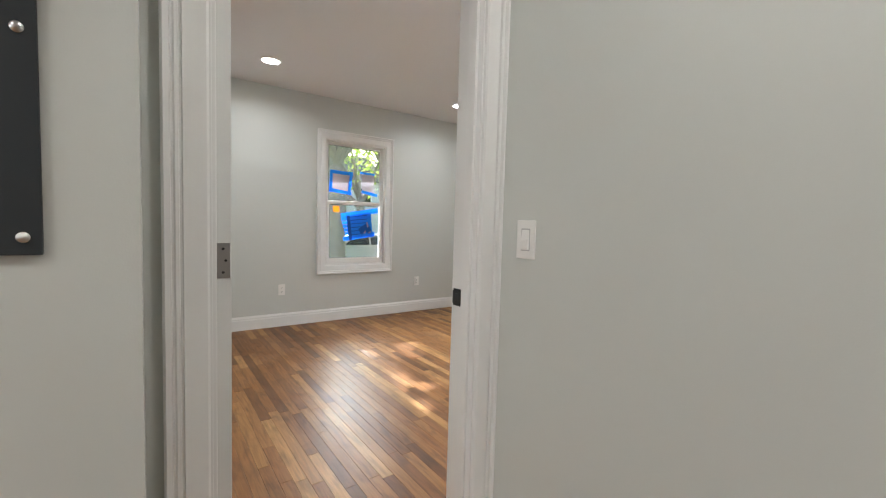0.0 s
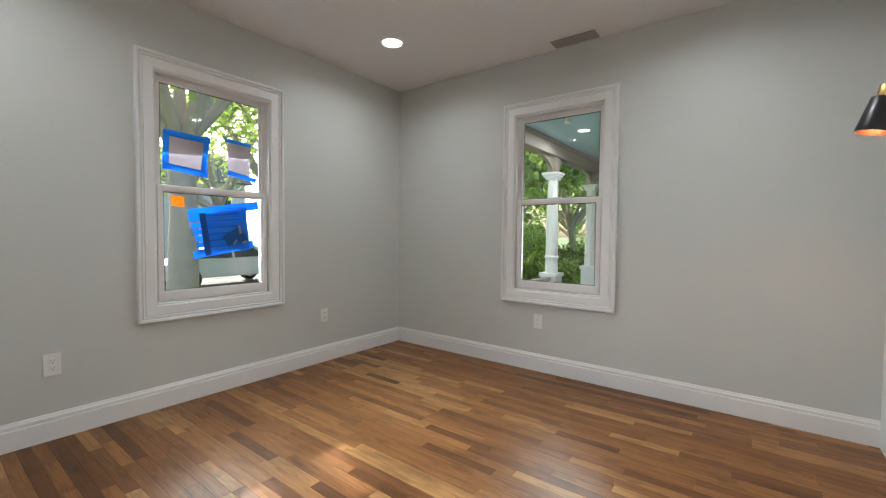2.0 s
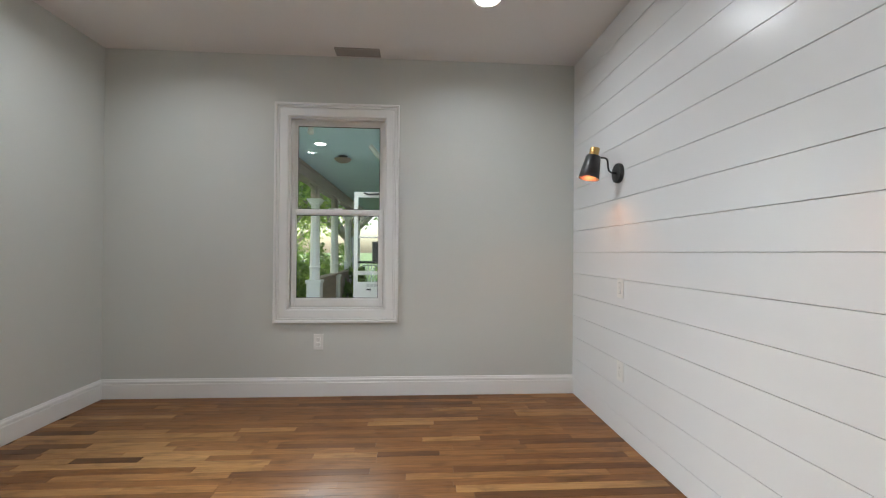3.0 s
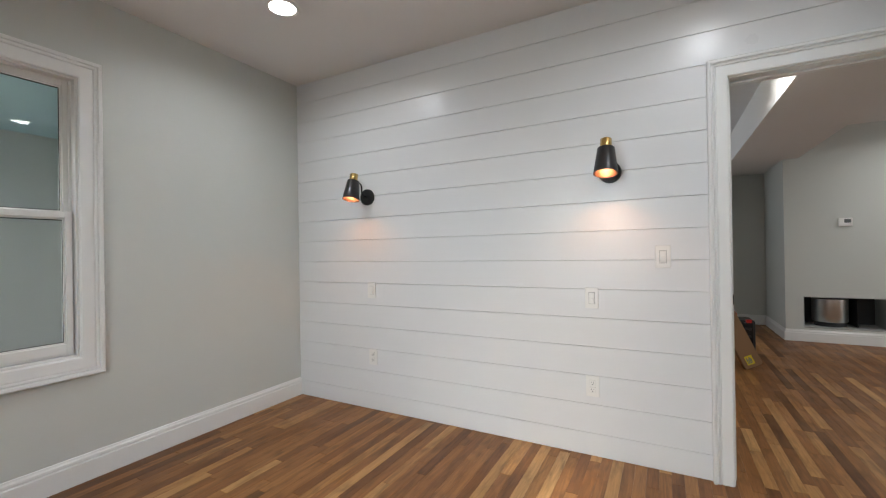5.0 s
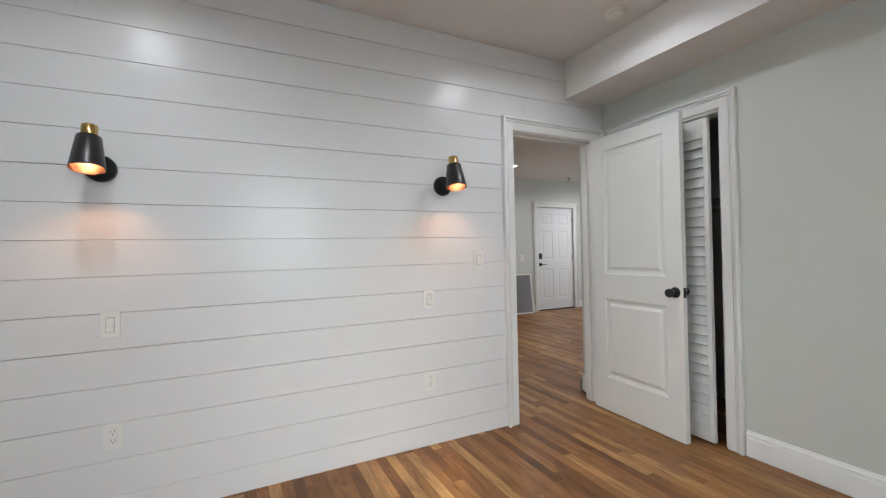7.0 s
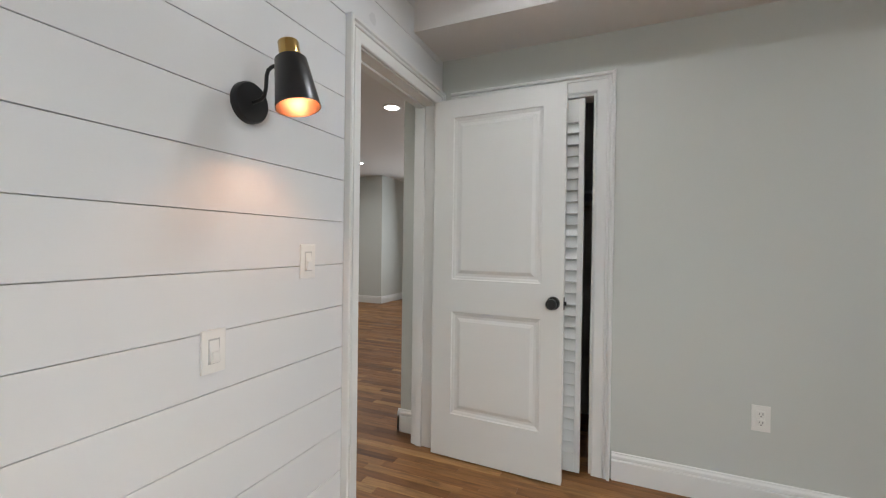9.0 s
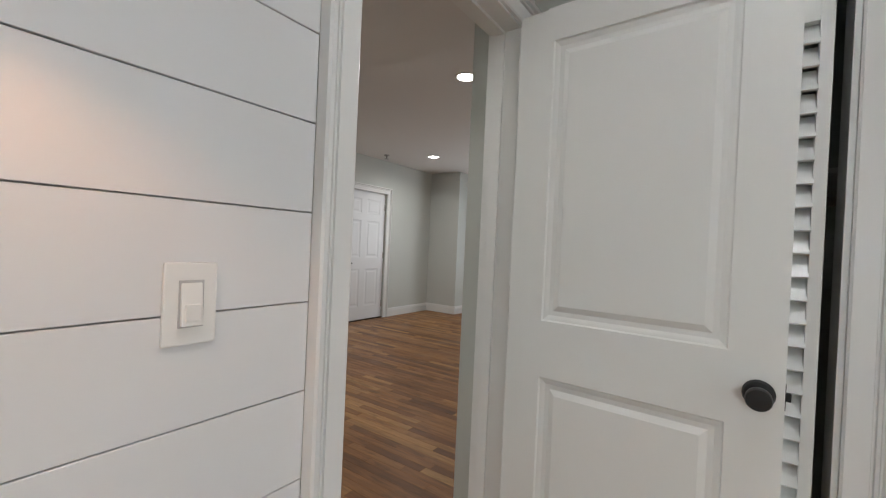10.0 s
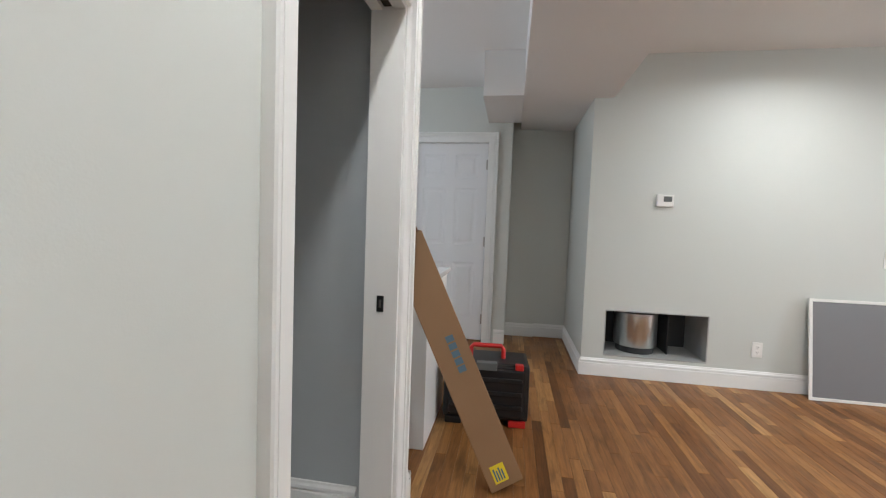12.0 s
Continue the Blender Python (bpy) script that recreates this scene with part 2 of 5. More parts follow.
AMBER = paint("amber_shade", (0.28, 0.22, 0.16), 0.35, 0.1, 60, 0.02)


# ---------------------------------------------------------------- builders
def box(bm, x0, x1, y0, y1, z0, z1, bevel=0.0, m=None):
    """Adds a box, with rounded edges if bevel is given."""
    t = Matrix.Translation(((x0 + x1) / 2, (y0 + y1) / 2, (z0 + z1) / 2)) @ Matrix.Diagonal((abs(x1 - x0), abs(y1 - y0), abs(z1 - z0), 1))
    made = bmesh.ops.create_cube(bm, size=1.0, matrix=(m @ t) if m else t)["verts"]
    if bevel:
        edges = list({e for v in made for e in v.link_edges})
        bmesh.ops.bevel(bm, geom=edges, offset=bevel, segments=2, affect="EDGES", profile=0.6)
    return bm


def cone(bm, m, r0, r1, h, seg=32, caps=True):
    """Adds a frustum from z = 0 (radius r0) to z = h (radius r1) at the pose m."""
    return bmesh.ops.create_cone(bm, cap_ends=caps, segments=seg, radius1=r0, radius2=r1, depth=h, matrix=m @ Matrix.Translation((0, 0, h / 2)))["verts"]


def lathe(bm, profile, m=None, seg=32):
    """Turns a profile of (radius, height) round the z axis."""
    m = m or Matrix()
    rings = []
    for r, h in profile:
        rings.append([bm.verts.new(m @ Vector((max(r, 1e-4) * math.cos(a * math.tau / seg), max(r, 1e-4) * math.sin(a * math.tau / seg), h))) for a in range(seg)])
    for a, b in zip(rings, rings[1:]):
        for i in range(seg):
            bm.faces.new((a[i], a[(i + 1) % seg], b[(i + 1) % seg], b[i]))
    return bm


def tube(bm, points, radius, seg=10):
    """A round bar along the points; radius is one number or one for each point."""
    pts = [Vector(p) for p in points]
    rad = radius if isinstance(radius, (list, tuple)) else [radius] * len(pts)
    rings = []
    for i, p in enumerate(pts):
        d = (pts[min(i + 1, len(pts) - 1)] - pts[max(i - 1, 0)]).normalized()
        a = d.orthogonal().normalized() if not rings else (side - d * side.dot(d)).normalized()
        side = a
        c = d.cross(a)
        rings.append([bm.verts.new(p + rad[i] * (a * math.cos(k * math.tau / seg) + c * math.sin(k * math.tau / seg))) for k in range(seg)])
    for a, b in zip(rings, rings[1:]):
        for i in range(seg):
            bm.faces.new((a[i], a[(i + 1) % seg], b[(i + 1) % seg], b[i]))
    bm.faces.new(rings[0][::-1])
    bm.faces.new(rings[-1])
    return bm


def mesh_object(name, bm, material, smooth=False):
    bmesh.ops.recalc_face_normals(bm, faces=bm.faces)
    me = bpy.data.meshes.new(name)
    bm.to_mesh(me)
    bm.free()
    me.materials.append(material)
    if smooth:
        me.shade_smooth()
        me.set_sharp_from_angle(angle=radians(40))
    return new(name, me)


def part(name, bm, material, parent, label="", smooth=False):
    """Links a bmesh as one mesh object under a thing or a part."""
    ob = mesh_object(name, bm, material, smooth)
    ob.parent = parent
    return tagged(ob, label)


def thing(name, m, label, category, group="", kind=""):
    ob = new(name)
    ob.empty_display_size = 0.1
    ob.matrix_world = m
    return tagged(ob, label, category, group, kind)


def structure(name, bm, material, label, category, smooth=False):
    return tagged(mesh_object(name, bm, material, smooth), label, category, kind="structure")


def pierced(u0, u1, z0, z1, d0, d1, holes, put):
    """A wall slab between d0 and d1 with holes (u0, u1, z0, z1) that go through it. put maps (u, d, z) to a place."""
    us = sorted({u0, u1, *[h[0] for h in holes], *[h[1] for h in holes]})
    zs = sorted({z0, z1, *[h[2] for h in holes], *[h[3] for h in holes]})
    us, zs = [u for u in us if u0 <= u <= u1], [z for z in zs if z0 <= z <= z1]

    def full(i, k):
        if not (0 <= i < len(us) - 1 and 0 <= k < len(zs) - 1):
            return False
        u, z = (us[i] + us[i + 1]) / 2, (zs[k] + zs[k + 1]) / 2
        return not any(h[0] < u < h[1] and h[2] < z < h[3] for h in holes)

    bm = bmesh.new()

    def face(*corners):
        bm.faces.new([bm.verts.new(put(*c)) for c in corners])

    for i in range(len(us) - 1):
        for k in range(len(zs) - 1):
            if not full(i, k):
                continue
            a, b, c, e = us[i], us[i + 1], zs[k], zs[k + 1]
            for d in (d0, d1):
                face((a, d, c), (b, d, c), (b, d, e), (a, d, e))
            if not full(i - 1, k):
                face((a, d0, c), (a, d1, c), (a, d1, e), (a, d0, e))
            if not full(i + 1, k):
                face((b, d0, c), (b, d1, c), (b, d1, e), (b, d0, e))
            if not full(i, k - 1):
                face((a, d0, c), (b, d0, c), (b, d1, c), (a, d1, c))
            if not full(i, k + 1):
                face((a, d0, e), (b, d0, e), (b, d1, e), (a, d1, e))
    bmesh.ops.remove_doubles(bm, verts=bm.verts, dist=1e-5)
    return bm


CASING = [(0.0, 0.0), (0.0, 0.012), (0.006, 0.016), (0.056, 0.018), (0.058, 0.0125), (0.063, 0.0125), (0.065, 0.021), (0.072, 0.023), (0.076, 0.018), (0.080, 0.018), (0.083, 0.030), (0.095, 0.032), (0.100, 0.027), (0.100, 0.0)]
BASE = [(0.0, 0.0), (0.0, 0.016), (0.100, 0.016), (0.104, 0.0135), (0.106, 0.0075), (0.111, 0.0075), (0.113, 0.0145), (0.124, 0.0135), (0.132, 0.007), (0.140, 0.005), (0.142, 0.0)]


def casing(bm, u0, u1, z0, z1, put, closed=True, width=0.100, left=True, right=True):
    """Moulded casing round an opening, mitred. closed: with a bottom rail. put maps (u, d, z)."""
    k = width / 0.100
    if closed:
        path = [(u0, z0, -1, -1), (u0, z1, -1, 1), (u1, z1, 1, 1), (u1, z0, 1, -1), (u0, z0, -1, -1)]
    else:
        path = [(u0, z0, -1, 0), (u0, z1, -1, 1), (u1, z1, 1, 1), (u1, z0, 1, 0)]
        if not left:
            path = [(u0 - width, z1, 0, 1)] + path[2:]
        if not right:
            path = path[:-2] + [(u1 + width, z1, 0, 1)]
    rings = [[bm.verts.new(put(u + du * w * k, d, z + dz * w * k)) for w, d in CASING] for u, z, du, dz in path]
    for a, b in zip(rings, rings[1:]):
        for i in range(len(a) - 1):
            bm.faces.new((a[i], a[i + 1], b[i + 1], b[i]))
    if not closed:
        bm.faces.new(rings[0])
        bm.faces.new(rings[-1][::-1])
    return bm


def base_run(bm, p, q, out):
    """A moulded baseboard on the floor from p to q; out: the way it faces."""
    p, q, out = Vector((*p, 0)), Vector((*q, 0)), Vector((*out, 0)).normalized()
    rings = [[bm.verts.new(e + out * d + Vector((0, 0, h + 0.002))) for h, d in BASE] for e in (p, q)]
    for i in range(len(BASE) - 1):
        bm.faces.new((rings[0][i], rings[0][i + 1], rings[1][i + 1], rings[1][i]))
    bm.faces.new(rings[0])
    bm.faces.new(rings[1][::-1])
    return bm


def put_north(u, d, z):
    return (u, YN - d, z)


def put_east(u, d, z):
    return (XE - d, u, z)


def put_south(u, d, z):
    return (u, YS + d, z)


def put_west(u, d, z):
    return (XW + d, u, z)


def put_hall(u, d, z):
    return (u, HALL_Y - d, z)


def put_living(u, d, z):
    return (u, LIV_Y + d, z)


# the bath wall leans off the square: a point at y lies at x = bath_x(y)
def bath_x(y):
    return 0.952 - 0.046 * (HALL_Y - y)


def put_bath(u, d, z):
    return (bath_x(u) - d, u, z)


# ---------------------------------------------------------------- shell of the bedroom
W1 = (1.655, 2.432, 0.650, 2.122)   # street window opening: x0, x1, z0, z1
W2 = (2.765, 3.508, 0.650, 2.122)   # porch window opening: y0, y1, z0, z1
CLOSET = (1.46, 2.182, 0.0, 2.005)
wall_north = structure("wall_north", pierced(-0.9, XE + 0.16, 0, CEIL, -0.16, 0, [W1], put_north), WALL, "light grey painted plaster wall with a taped window", "wall")
wall_east = structure("wall_east", pierced(HALL_Y, YN, 0, CEIL, -0.16, 0, [W2], put_east), WALL, "light grey painted plaster wall with a porch window", "wall")
wall_west = structure("wall_west", pierced(YS, YN, 0, CEIL, -0.11, 0, [CLOSET], put_west), WALL, "light grey painted plaster wall with a closet", "wall")
wall_south = structure("wall_boarded", pierced(XW - 0.11, XE, 0, CEIL, -0.12, -0.018, [(DOOR_X0 - 0.018, DOOR_X1 + 0.018, 0, DOOR_H)], put_south), WALL, "partition wall clad in white boards on the bedroom side", "wall")
structure("ceiling", box(bmesh.new(), -0.9, XE + 0.16, HALL_Y, YN + 0.16, CEIL, CEIL + 0.1), CEILING, "flat white painted ceiling", "ceiling")
structure("soffit_bedroom", box(bmesh.new(), XW, 0.385, YS, YN, 2.305, CEIL - 0.002), CEILING, "boxed white soffit along the closet wall", "soffit")

# white boards, each its own piece, cut round the door casing
PITCH, FIRST, GAP = 0.1642, 0.1268, 0.0024
CUT_X, CUT_Z = 0.9625, 2.106
edges = [0.0] + [FIRST + PITCH * k for k in range(16)]
edges = [z for z in edges if z < CEIL - 0.01] + [CEIL]
for z0, z1 in zip(edges, edges[1:]):
    bm = bmesh.new()
    a, b = z0 + GAP / 2, z1 - GAP / 2
    if a >= CUT_Z:
        poly = [(XW + 0.001, a), (XE - 0.001, a), (XE - 0.001, b), (XW + 0.001, b)]
    elif b <= CUT_Z:
        poly = [(CUT_X, a), (XE - 0.001, a), (XE - 0.001, b), (CUT_X, b)]
    else:
        poly = [(CUT_X, a), (XE - 0.001, a), (XE - 0.001, b), (XW + 0.001, b), (XW + 0.001, CUT_Z), (CUT_X, CUT_Z)]
    # the courses run a little out of level
    poly = [(x, z + (0.0035 * (2.0 - x) if 0.01 < z < CEIL - 0.01 and z != CUT_Z else 0)) for x, z in poly]
    front = [bm.verts.new((x, YS, z)) for x, z in poly]
    back = [bm.verts.new((x, YS - 0.017, z)) for x, z in poly]
    bm.faces.new(front)
    bm.faces.new(back[::-1])
    for i in range(len(poly)):
        j = (i + 1) % len(poly)
        bm.faces.new((front[i], front[j], back[j], back[i]))
    long_edges = [e for e in bm.edges if e.verts[0].co.y > YS - 0.001 and e.verts[1].co.y > YS - 0.001]
    bmesh.ops.bevel(bm, geom=long_edges, offset=0.0009, segments=1, affect="EDGES")
    part("board", bm, BOARD, wall_south)

# baseboards
for side, p, q, out in (("north", (XW, YN), (XE, YN), (0, -1)), ("east", (XE, YS), (XE, YN), (-1, 0)), ("west", (XW, CLOSET[1] + 0.1), (XW, YN), (1, 0))):
    structure("baseboard_" + side, base_run(bmesh.new(), p, q, out), TRIM, "white moulded baseboard along the grey bedroom wall", "baseboard")


# ---------------------------------------------------------------- windows
def sash_window(name, hole, put, wall, label):
    """A white double-hung window with moulded casing, two sashes and two panes."""
    u0, u1, z0, z1 = hole
    w = thing(name, Matrix(), label, "window", kind="structure")
    part("casing", casing(bmesh.new(), u0 + 0.006, u1 - 0.006, z0 + 0.006, z1 - 0.006, put), TRIM, w, smooth=False)
    fr = bmesh.new()

    def bar(bm, a, b, c, e, d0, d1, bev=0.003):
        p, q = Vector(put(a, d0, c)), Vector(put(b, d1, e))
        box(bm, min(p.x, q.x), max(p.x, q.x), min(p.y, q.y), max(p.y, q.y), c, e, bev)

    t = 0.018
    bar(fr, u0, u0 + t, z0, z1, -0.155, 0.0)
    bar(fr, u1 - t, u1, z0, z1, -0.155, 0.0)
    bar(fr, u0 + t, u1 - t, z1 - t, z1, -0.155, 0.0)
    bar(fr, u0 + t, u1 - t, z0, z0 + t, -0.155, 0.0)
    for a, b in ((u0 + t, u0 + t + 0.012), (u1 - t - 0.012, u1 - t)):
        bar(fr, a, b, z0 + t, z1 - t, -0.048, -0.038, 0.002)
        bar(fr, a, b, z0 + t, z1 - t, -0.092, -0.084, 0.002)
    part("window_frame", fr, VINYL, w)
    part("window_sill", (lambda bm: (bar(bm, u0 + t, u1 - t, z0 + t, z0 + t + 0.014, -0.15, -0.03, 0.003), bm)[1])(bmesh.new()), VINYL, w, "white sloped vinyl sill")
    mid = (z0 + z1) / 2 + 0.012
    a, b = u0 + t + 0.008, u1 - t - 0.008
    for kind, c, e, d0, d1, stile in (("upper_sash", mid - 0.020, z1 - t, -0.085, -0.052, 0.025), ("lower_sash", z0 + t + 0.014, mid + 0.016, -0.050, -0.016, 0.029)):
        s = bmesh.new()
        bar(s, a, a + stile, c, e, d0, d1)
        bar(s, b - stile, b, c, e, d0, d1)
        bar(s, a + stile, b - stile, e - 0.034, e, d0, d1)
        bar(s, a + stile, b - stile, c, c + (0.036 if kind == "upper_sash" else 0.05), d0, d1)
        # glazing bead
        g0, g1, h0, h1 = a + stile, b - stile, c + (0.036 if kind == "upper_sash" else 0.05), e - 0.034
        for q in ((g0, g0 + 0.008, h0, h1), (g1 - 0.008, g1, h0, h1), (g0, g1, h0, h0 + 0.008), (g0, g1, h1 - 0.008, h1)):
            bar(s, *q, d0 + 0.008, d1 - 0.008, 0.002)
        ob = part(kind, s, VINYL, w)
        pane = bmesh.new()
        bar(pane, g0 + 0.002, g1 - 0.002, h0 + 0.002, h1 - 0.002, (d0 + d1) / 2 - 0.003, (d0 + d1) / 2 + 0.003, 0)
        pn = part("pane", pane, GLASS, ob, "clear window glass")
        pn.visible_shadow = False
        gk = bmesh.new()
        for q in ((g0 + 0.007, g0 + 0.011, h0 + 0.008, h1 - 0.008), (g1 - 0.011, g1 - 0.007, h0 + 0.008, h1 - 0.008), (g0 + 0.011, g1 - 0.011, h0 + 0.007, h0 + 0.011), (g0 + 0.011, g1 - 0.011, h1 - 0.013, h1 - 0.007)):
            bar(gk, *q, (d0 + d1) / 2 + 0.0032, (d0 + d1) / 2 + 0.0062, 0)
        part("gasket", gk, RUBBER, ob, "dark glazing gasket")
    lock = bmesh.new()
    bar(lock, (a + b) / 2 - 0.03, (a + b) / 2 + 0.03, mid + 0.016, mid + 0.028, -0.046, -0.022, 0.004)
    part("sash_lock", lock, VINYL, w)
    return w


sash_window("window_1", W1, put_north, wall_north, "white double-hung window with blue-taped papers on its glass")
sash_window("window_2", W2, put_east, wall_east, "white double-hung window looking onto a porch")


# papers, tape and a sticker on the street window's glass
def flat_piece(name, corners, d, material, label, category, parent=None, group=""):
    """A thin sheet on the glass of the street window; corners are (x, z)."""
    bm = bmesh.new()
    f = [bm.verts.new(put_north(u, d, z)) for u, z in corners]
    bk = [bm.verts.new(put_north(u, d - 0.0012, z)) for u, z in corners]
    bm.faces.new(f)
    bm.faces.new(bk[::-1])
    for i in range(len(f)):
        j = (i + 1) % len(f)
        bm.faces.new((f[i], f[j], bk[j], bk[i]))
    if parent:
        return part(name, bm, material, parent, label)
    return tagged(mesh_object(name, bm, material), label, category, group)


def strip(u0, z0, u1, z1, w):
    """Corners of a strip of tape of width w from one point to another."""
    d = Vector((u1 - u0, z1 - z0)).normalized()
    nx, nz = -d.y * w / 2, d.x * w / 2
    return [(u0 + nx, z0 + nz), (u1 + nx, z1 + nz), (u1 - nx, z1 - nz), (u0 - nx, z0 - nz)]


UP, LOW = -0.0640, -0.0290   # upper and lower glass faces
paper_a = thing("taped_paper", Matrix(), "white paper framed in blue painter's tape on glass", "paper", "papers on the window")
flat_piece("sheet", [(1.765, 1.755), (1.995, 1.745), (1.975, 1.525), (1.752, 1.545)], UP, PAPER, "", "", paper_a)
layer = 0.001
for s in ((1.735, 1.758, 2.020, 1.745, 0.040), (1.752, 1.770, 1.742, 1.520, 0.036), (1.725, 1.545, 2.000, 1.512, 0.040), (2.000, 1.770, 1.968, 1.500, 0.036)):
    layer += 0.0016
    flat_piece("tape_strip", strip(*s), UP + layer, TAPE, "blue painter's tape", "", paper_a)
paper_b = thing("taped_paper", Matrix(), "white paper held by two strips of blue tape", "paper", "papers on the window")
flat_piece("sheet", [(2.135, 1.765), (2.300, 1.760), (2.300, 1.535), (2.140, 1.535)], UP, PAPER, "", "", paper_b)
for s in ((2.115, 1.775, 2.310, 1.765, 0.026), (2.135, 1.548, 2.345, 1.508, 0.034)):
    flat_piece("tape_strip", strip(*s), UP + 0.003, TAPE, "blue painter's tape", "", paper_b)
patch = thing("taped_patch", Matrix(), "patch of overlapping blue tape strips on glass", "tape")
flat_piece("backing", [(1.93, 1.235), (2.25, 1.30), (2.27, 1.02), (1.96, 0.985)], LOW, TAPE_DARK, "", "", patch)
for i in range(6):
    z = 1.205 - 0.043 * i
    flat_piece("tape_strip", strip(1.865 + 0.012 * i, z - 0.006, 2.215 + 0.006 * i, z + 0.030, 0.034), LOW + 0.0016 + 0.0016 * (i % 2), TAPE, "blue painter's tape", "", patch)
layer = 0.0035
for s, m in (((1.86, 1.238, 2.34, 1.322, 0.060), TAPE), ((1.89, 0.962, 2.30, 1.030, 0.052), TAPE), ((1.945, 1.245, 1.985, 0.955, 0.04), TAPE_DARK), ((2.215, 1.30, 2.25, 0.99, 0.05), TAPE)):
    layer += 0.0016
    flat_piece("tape_strip", strip(*s), LOW + layer, m, "blue painter's tape", "", patch)
for s in ((2.10, 1.05, 2.22, 1.13, 0.085), (2.16, 1.12, 2.24, 1.05, 0.06)):
    flat_piece("dark_mark", strip(*s), LOW + 0.0115 + 0.0016 * (s[0] > 2.12), TAPE_DARK, "dark folded tape", "", patch)
for s in ((2.19, 1.17, 2.205, 1.11, 0.018), (2.155, 1.035, 2.175, 1.065, 0.014), (2.215, 1.04, 2.245, 1.055, 0.014)):
    flat_piece("gap_mark", strip(*s), LOW + 0.0148, PAPER, "", "", patch)
flat_piece("sticker", [(1.762, 1.355), (1.838, 1.350), (1.838, 1.282), (1.764, 1.286)], LOW, ORANGE, "small orange square sticker on the glass", "sticker")


# ---------------------------------------------------------------- doors
def moulded_leaf(name, width, height, thick, panels, material, parent, deep=1.0):
    """A door leaf in its own axes: x along the width, y through the thickness (front at 0), with sunk and raised panels on both faces."""
    bm = bmesh.new()
    us = sorted({0, width, *[p[0] for p in panels], *[p[1] for p in panels]})
    zs = sorted({0, height, *[p[2] for p in panels], *[p[3] for p in panels]})

    def inside(u, z):
        return any(p[0] < u < p[1] and p[2] < z < p[3] for p in panels)

    for y, sgn in ((0.0, 1), (-thick, -1)):
        for a, b in zip(us, us[1:]):
            for c, e in zip(zs, zs[1:]):
                if not inside((a + b) / 2, (c + e) / 2):
                    bm.faces.new([bm.verts.new((p, y, q)) for p, q in ((a, c), (b, c), (b, e), (a, e))])
        for a, b, c, e in panels:
            rings = []
            for inset, depth in ((0, 0), (0.004, 0.006 * deep), (0.012, 0.008 * deep), (0.020, 0.011 * deep), (0.034, 0.011 * deep), (0.052, 0.003 * deep), (0.058, 0.003 * deep)):
                rings.append([bm.verts.new((p, y - sgn * depth, q)) for p, q in ((a + inset, c + inset), (b - inset, c + inset), (b - inset, e - inset), (a + inset, e - inset))])
            for r, s in zip(rings, rings[1:]):
                for i in range(4):
                    bm.faces.new((r[i], r[(i + 1) % 4], s[(i + 1) % 4], s[i]))
            bm.faces.new(rings[-1])
    for a, b in (((0, 0), (width, 0)), ((width, 0), (width, height)), ((width, height), (0, height)), ((0, height), (0, 0))):
        bm.faces.new([bm.verts.new(v) for v in ((a[0], 0, a[1]), (b[0], 0, b[1]), (b[0], -thick, b[1]), (a[0], -thick, a[1]))])
    bmesh.ops.remove_doubles(bm, verts=bm.verts, dist=1e-5)
    return part(name, bm, material, parent)


def round_knob(parent, x, y, z, out):
    """A black round door knob with its rose; out: +1 or -1 along local y."""
    m = Matrix.Translation((x, y, z)) @ Matrix.Rotation(radians(-90 * out), 4, "X")
    rose = part("rose", lathe(bmesh.new(), [(0, 0), (0.033, 0), (0.033, 0.004), (0.029, 0.010), (0.014, 0.012), (0, 0.012)], m), MATTE_BLACK, parent, "black round rose", True)
    part("knob", lathe(bmesh.new(), [(0.013, 0.008), (0.011, 0.022), (0.012, 0.030), (0.022, 0.038), (0.026, 0.044), (0.0265, 0.058), (0.024, 0.064), (0, 0.066)], m), MATTE_BLACK, rose, "black door knob", True)


# bedroom door, open against the closet wall
LEAF_W, LEAF_T = 0.725, 0.035
door = thing("door_1", pose(0.139, 1.330, 0.010, 0, 0, 87.6), "white two-panel moulded door standing open, black knob", "door", kind="structure")
moulded_leaf("leaf", LEAF_W, 1.994, LEAF_T, [(0.118, 0.612, 0.243, 0.815), (0.118, 0.612, 0.995, 1.892)], DOOR_PAINT, door)
round_knob(door, 0.676, -LEAF_T, 0.902, -1)
round_knob(door, 0.676, 0.0, 0.902, 1)
part("latch_plate", box(bmesh.new(), LEAF_W - 0.001, LEAF_W + 0.002, -LEAF_T + 0.006, -0.006, 0.872, 0.932, 0.0006), MATTE_BLACK, door, "black latch plate on the door edge")
part("latch_bolt", box(bmesh.new(), LEAF_W + 0.002, LEAF_W + 0.012, -LEAF_T + 0.011, -0.011, 0.892, 0.912, 0.002), MATTE_BLACK, door)
for hz in (0.26, 1.05, 1.80):
    h = part("hinge", box(bmesh.new(), -0.0025, -0.0005, -LEAF_T + 0.003, -0.002, hz - 0.045, hz + 0.045, 0.0006), NICKEL, door, "satin nickel hinge")
    part("hinge_barrel", cone(bm2 := bmesh.new(), Matrix.Translation((-0.005, 0.004, hz - 0.045)), 0.006, 0.006, 0.09, 12) and bm2, NICKEL, h, "", True)
    for dz in (-0.03, 0.0, 0.03):
        bm3 = bmesh.new()
        cone(bm3, Matrix.Translation((-0.0025, -0.016 - 0.006 * (dz == 0), hz + dz)) @ Matrix.Rotation(radians(-90), 4, "Y"), 0.0035, 0.0025, 0.0012, 10)
        part("screw", bm3, DARK_STEEL, h)

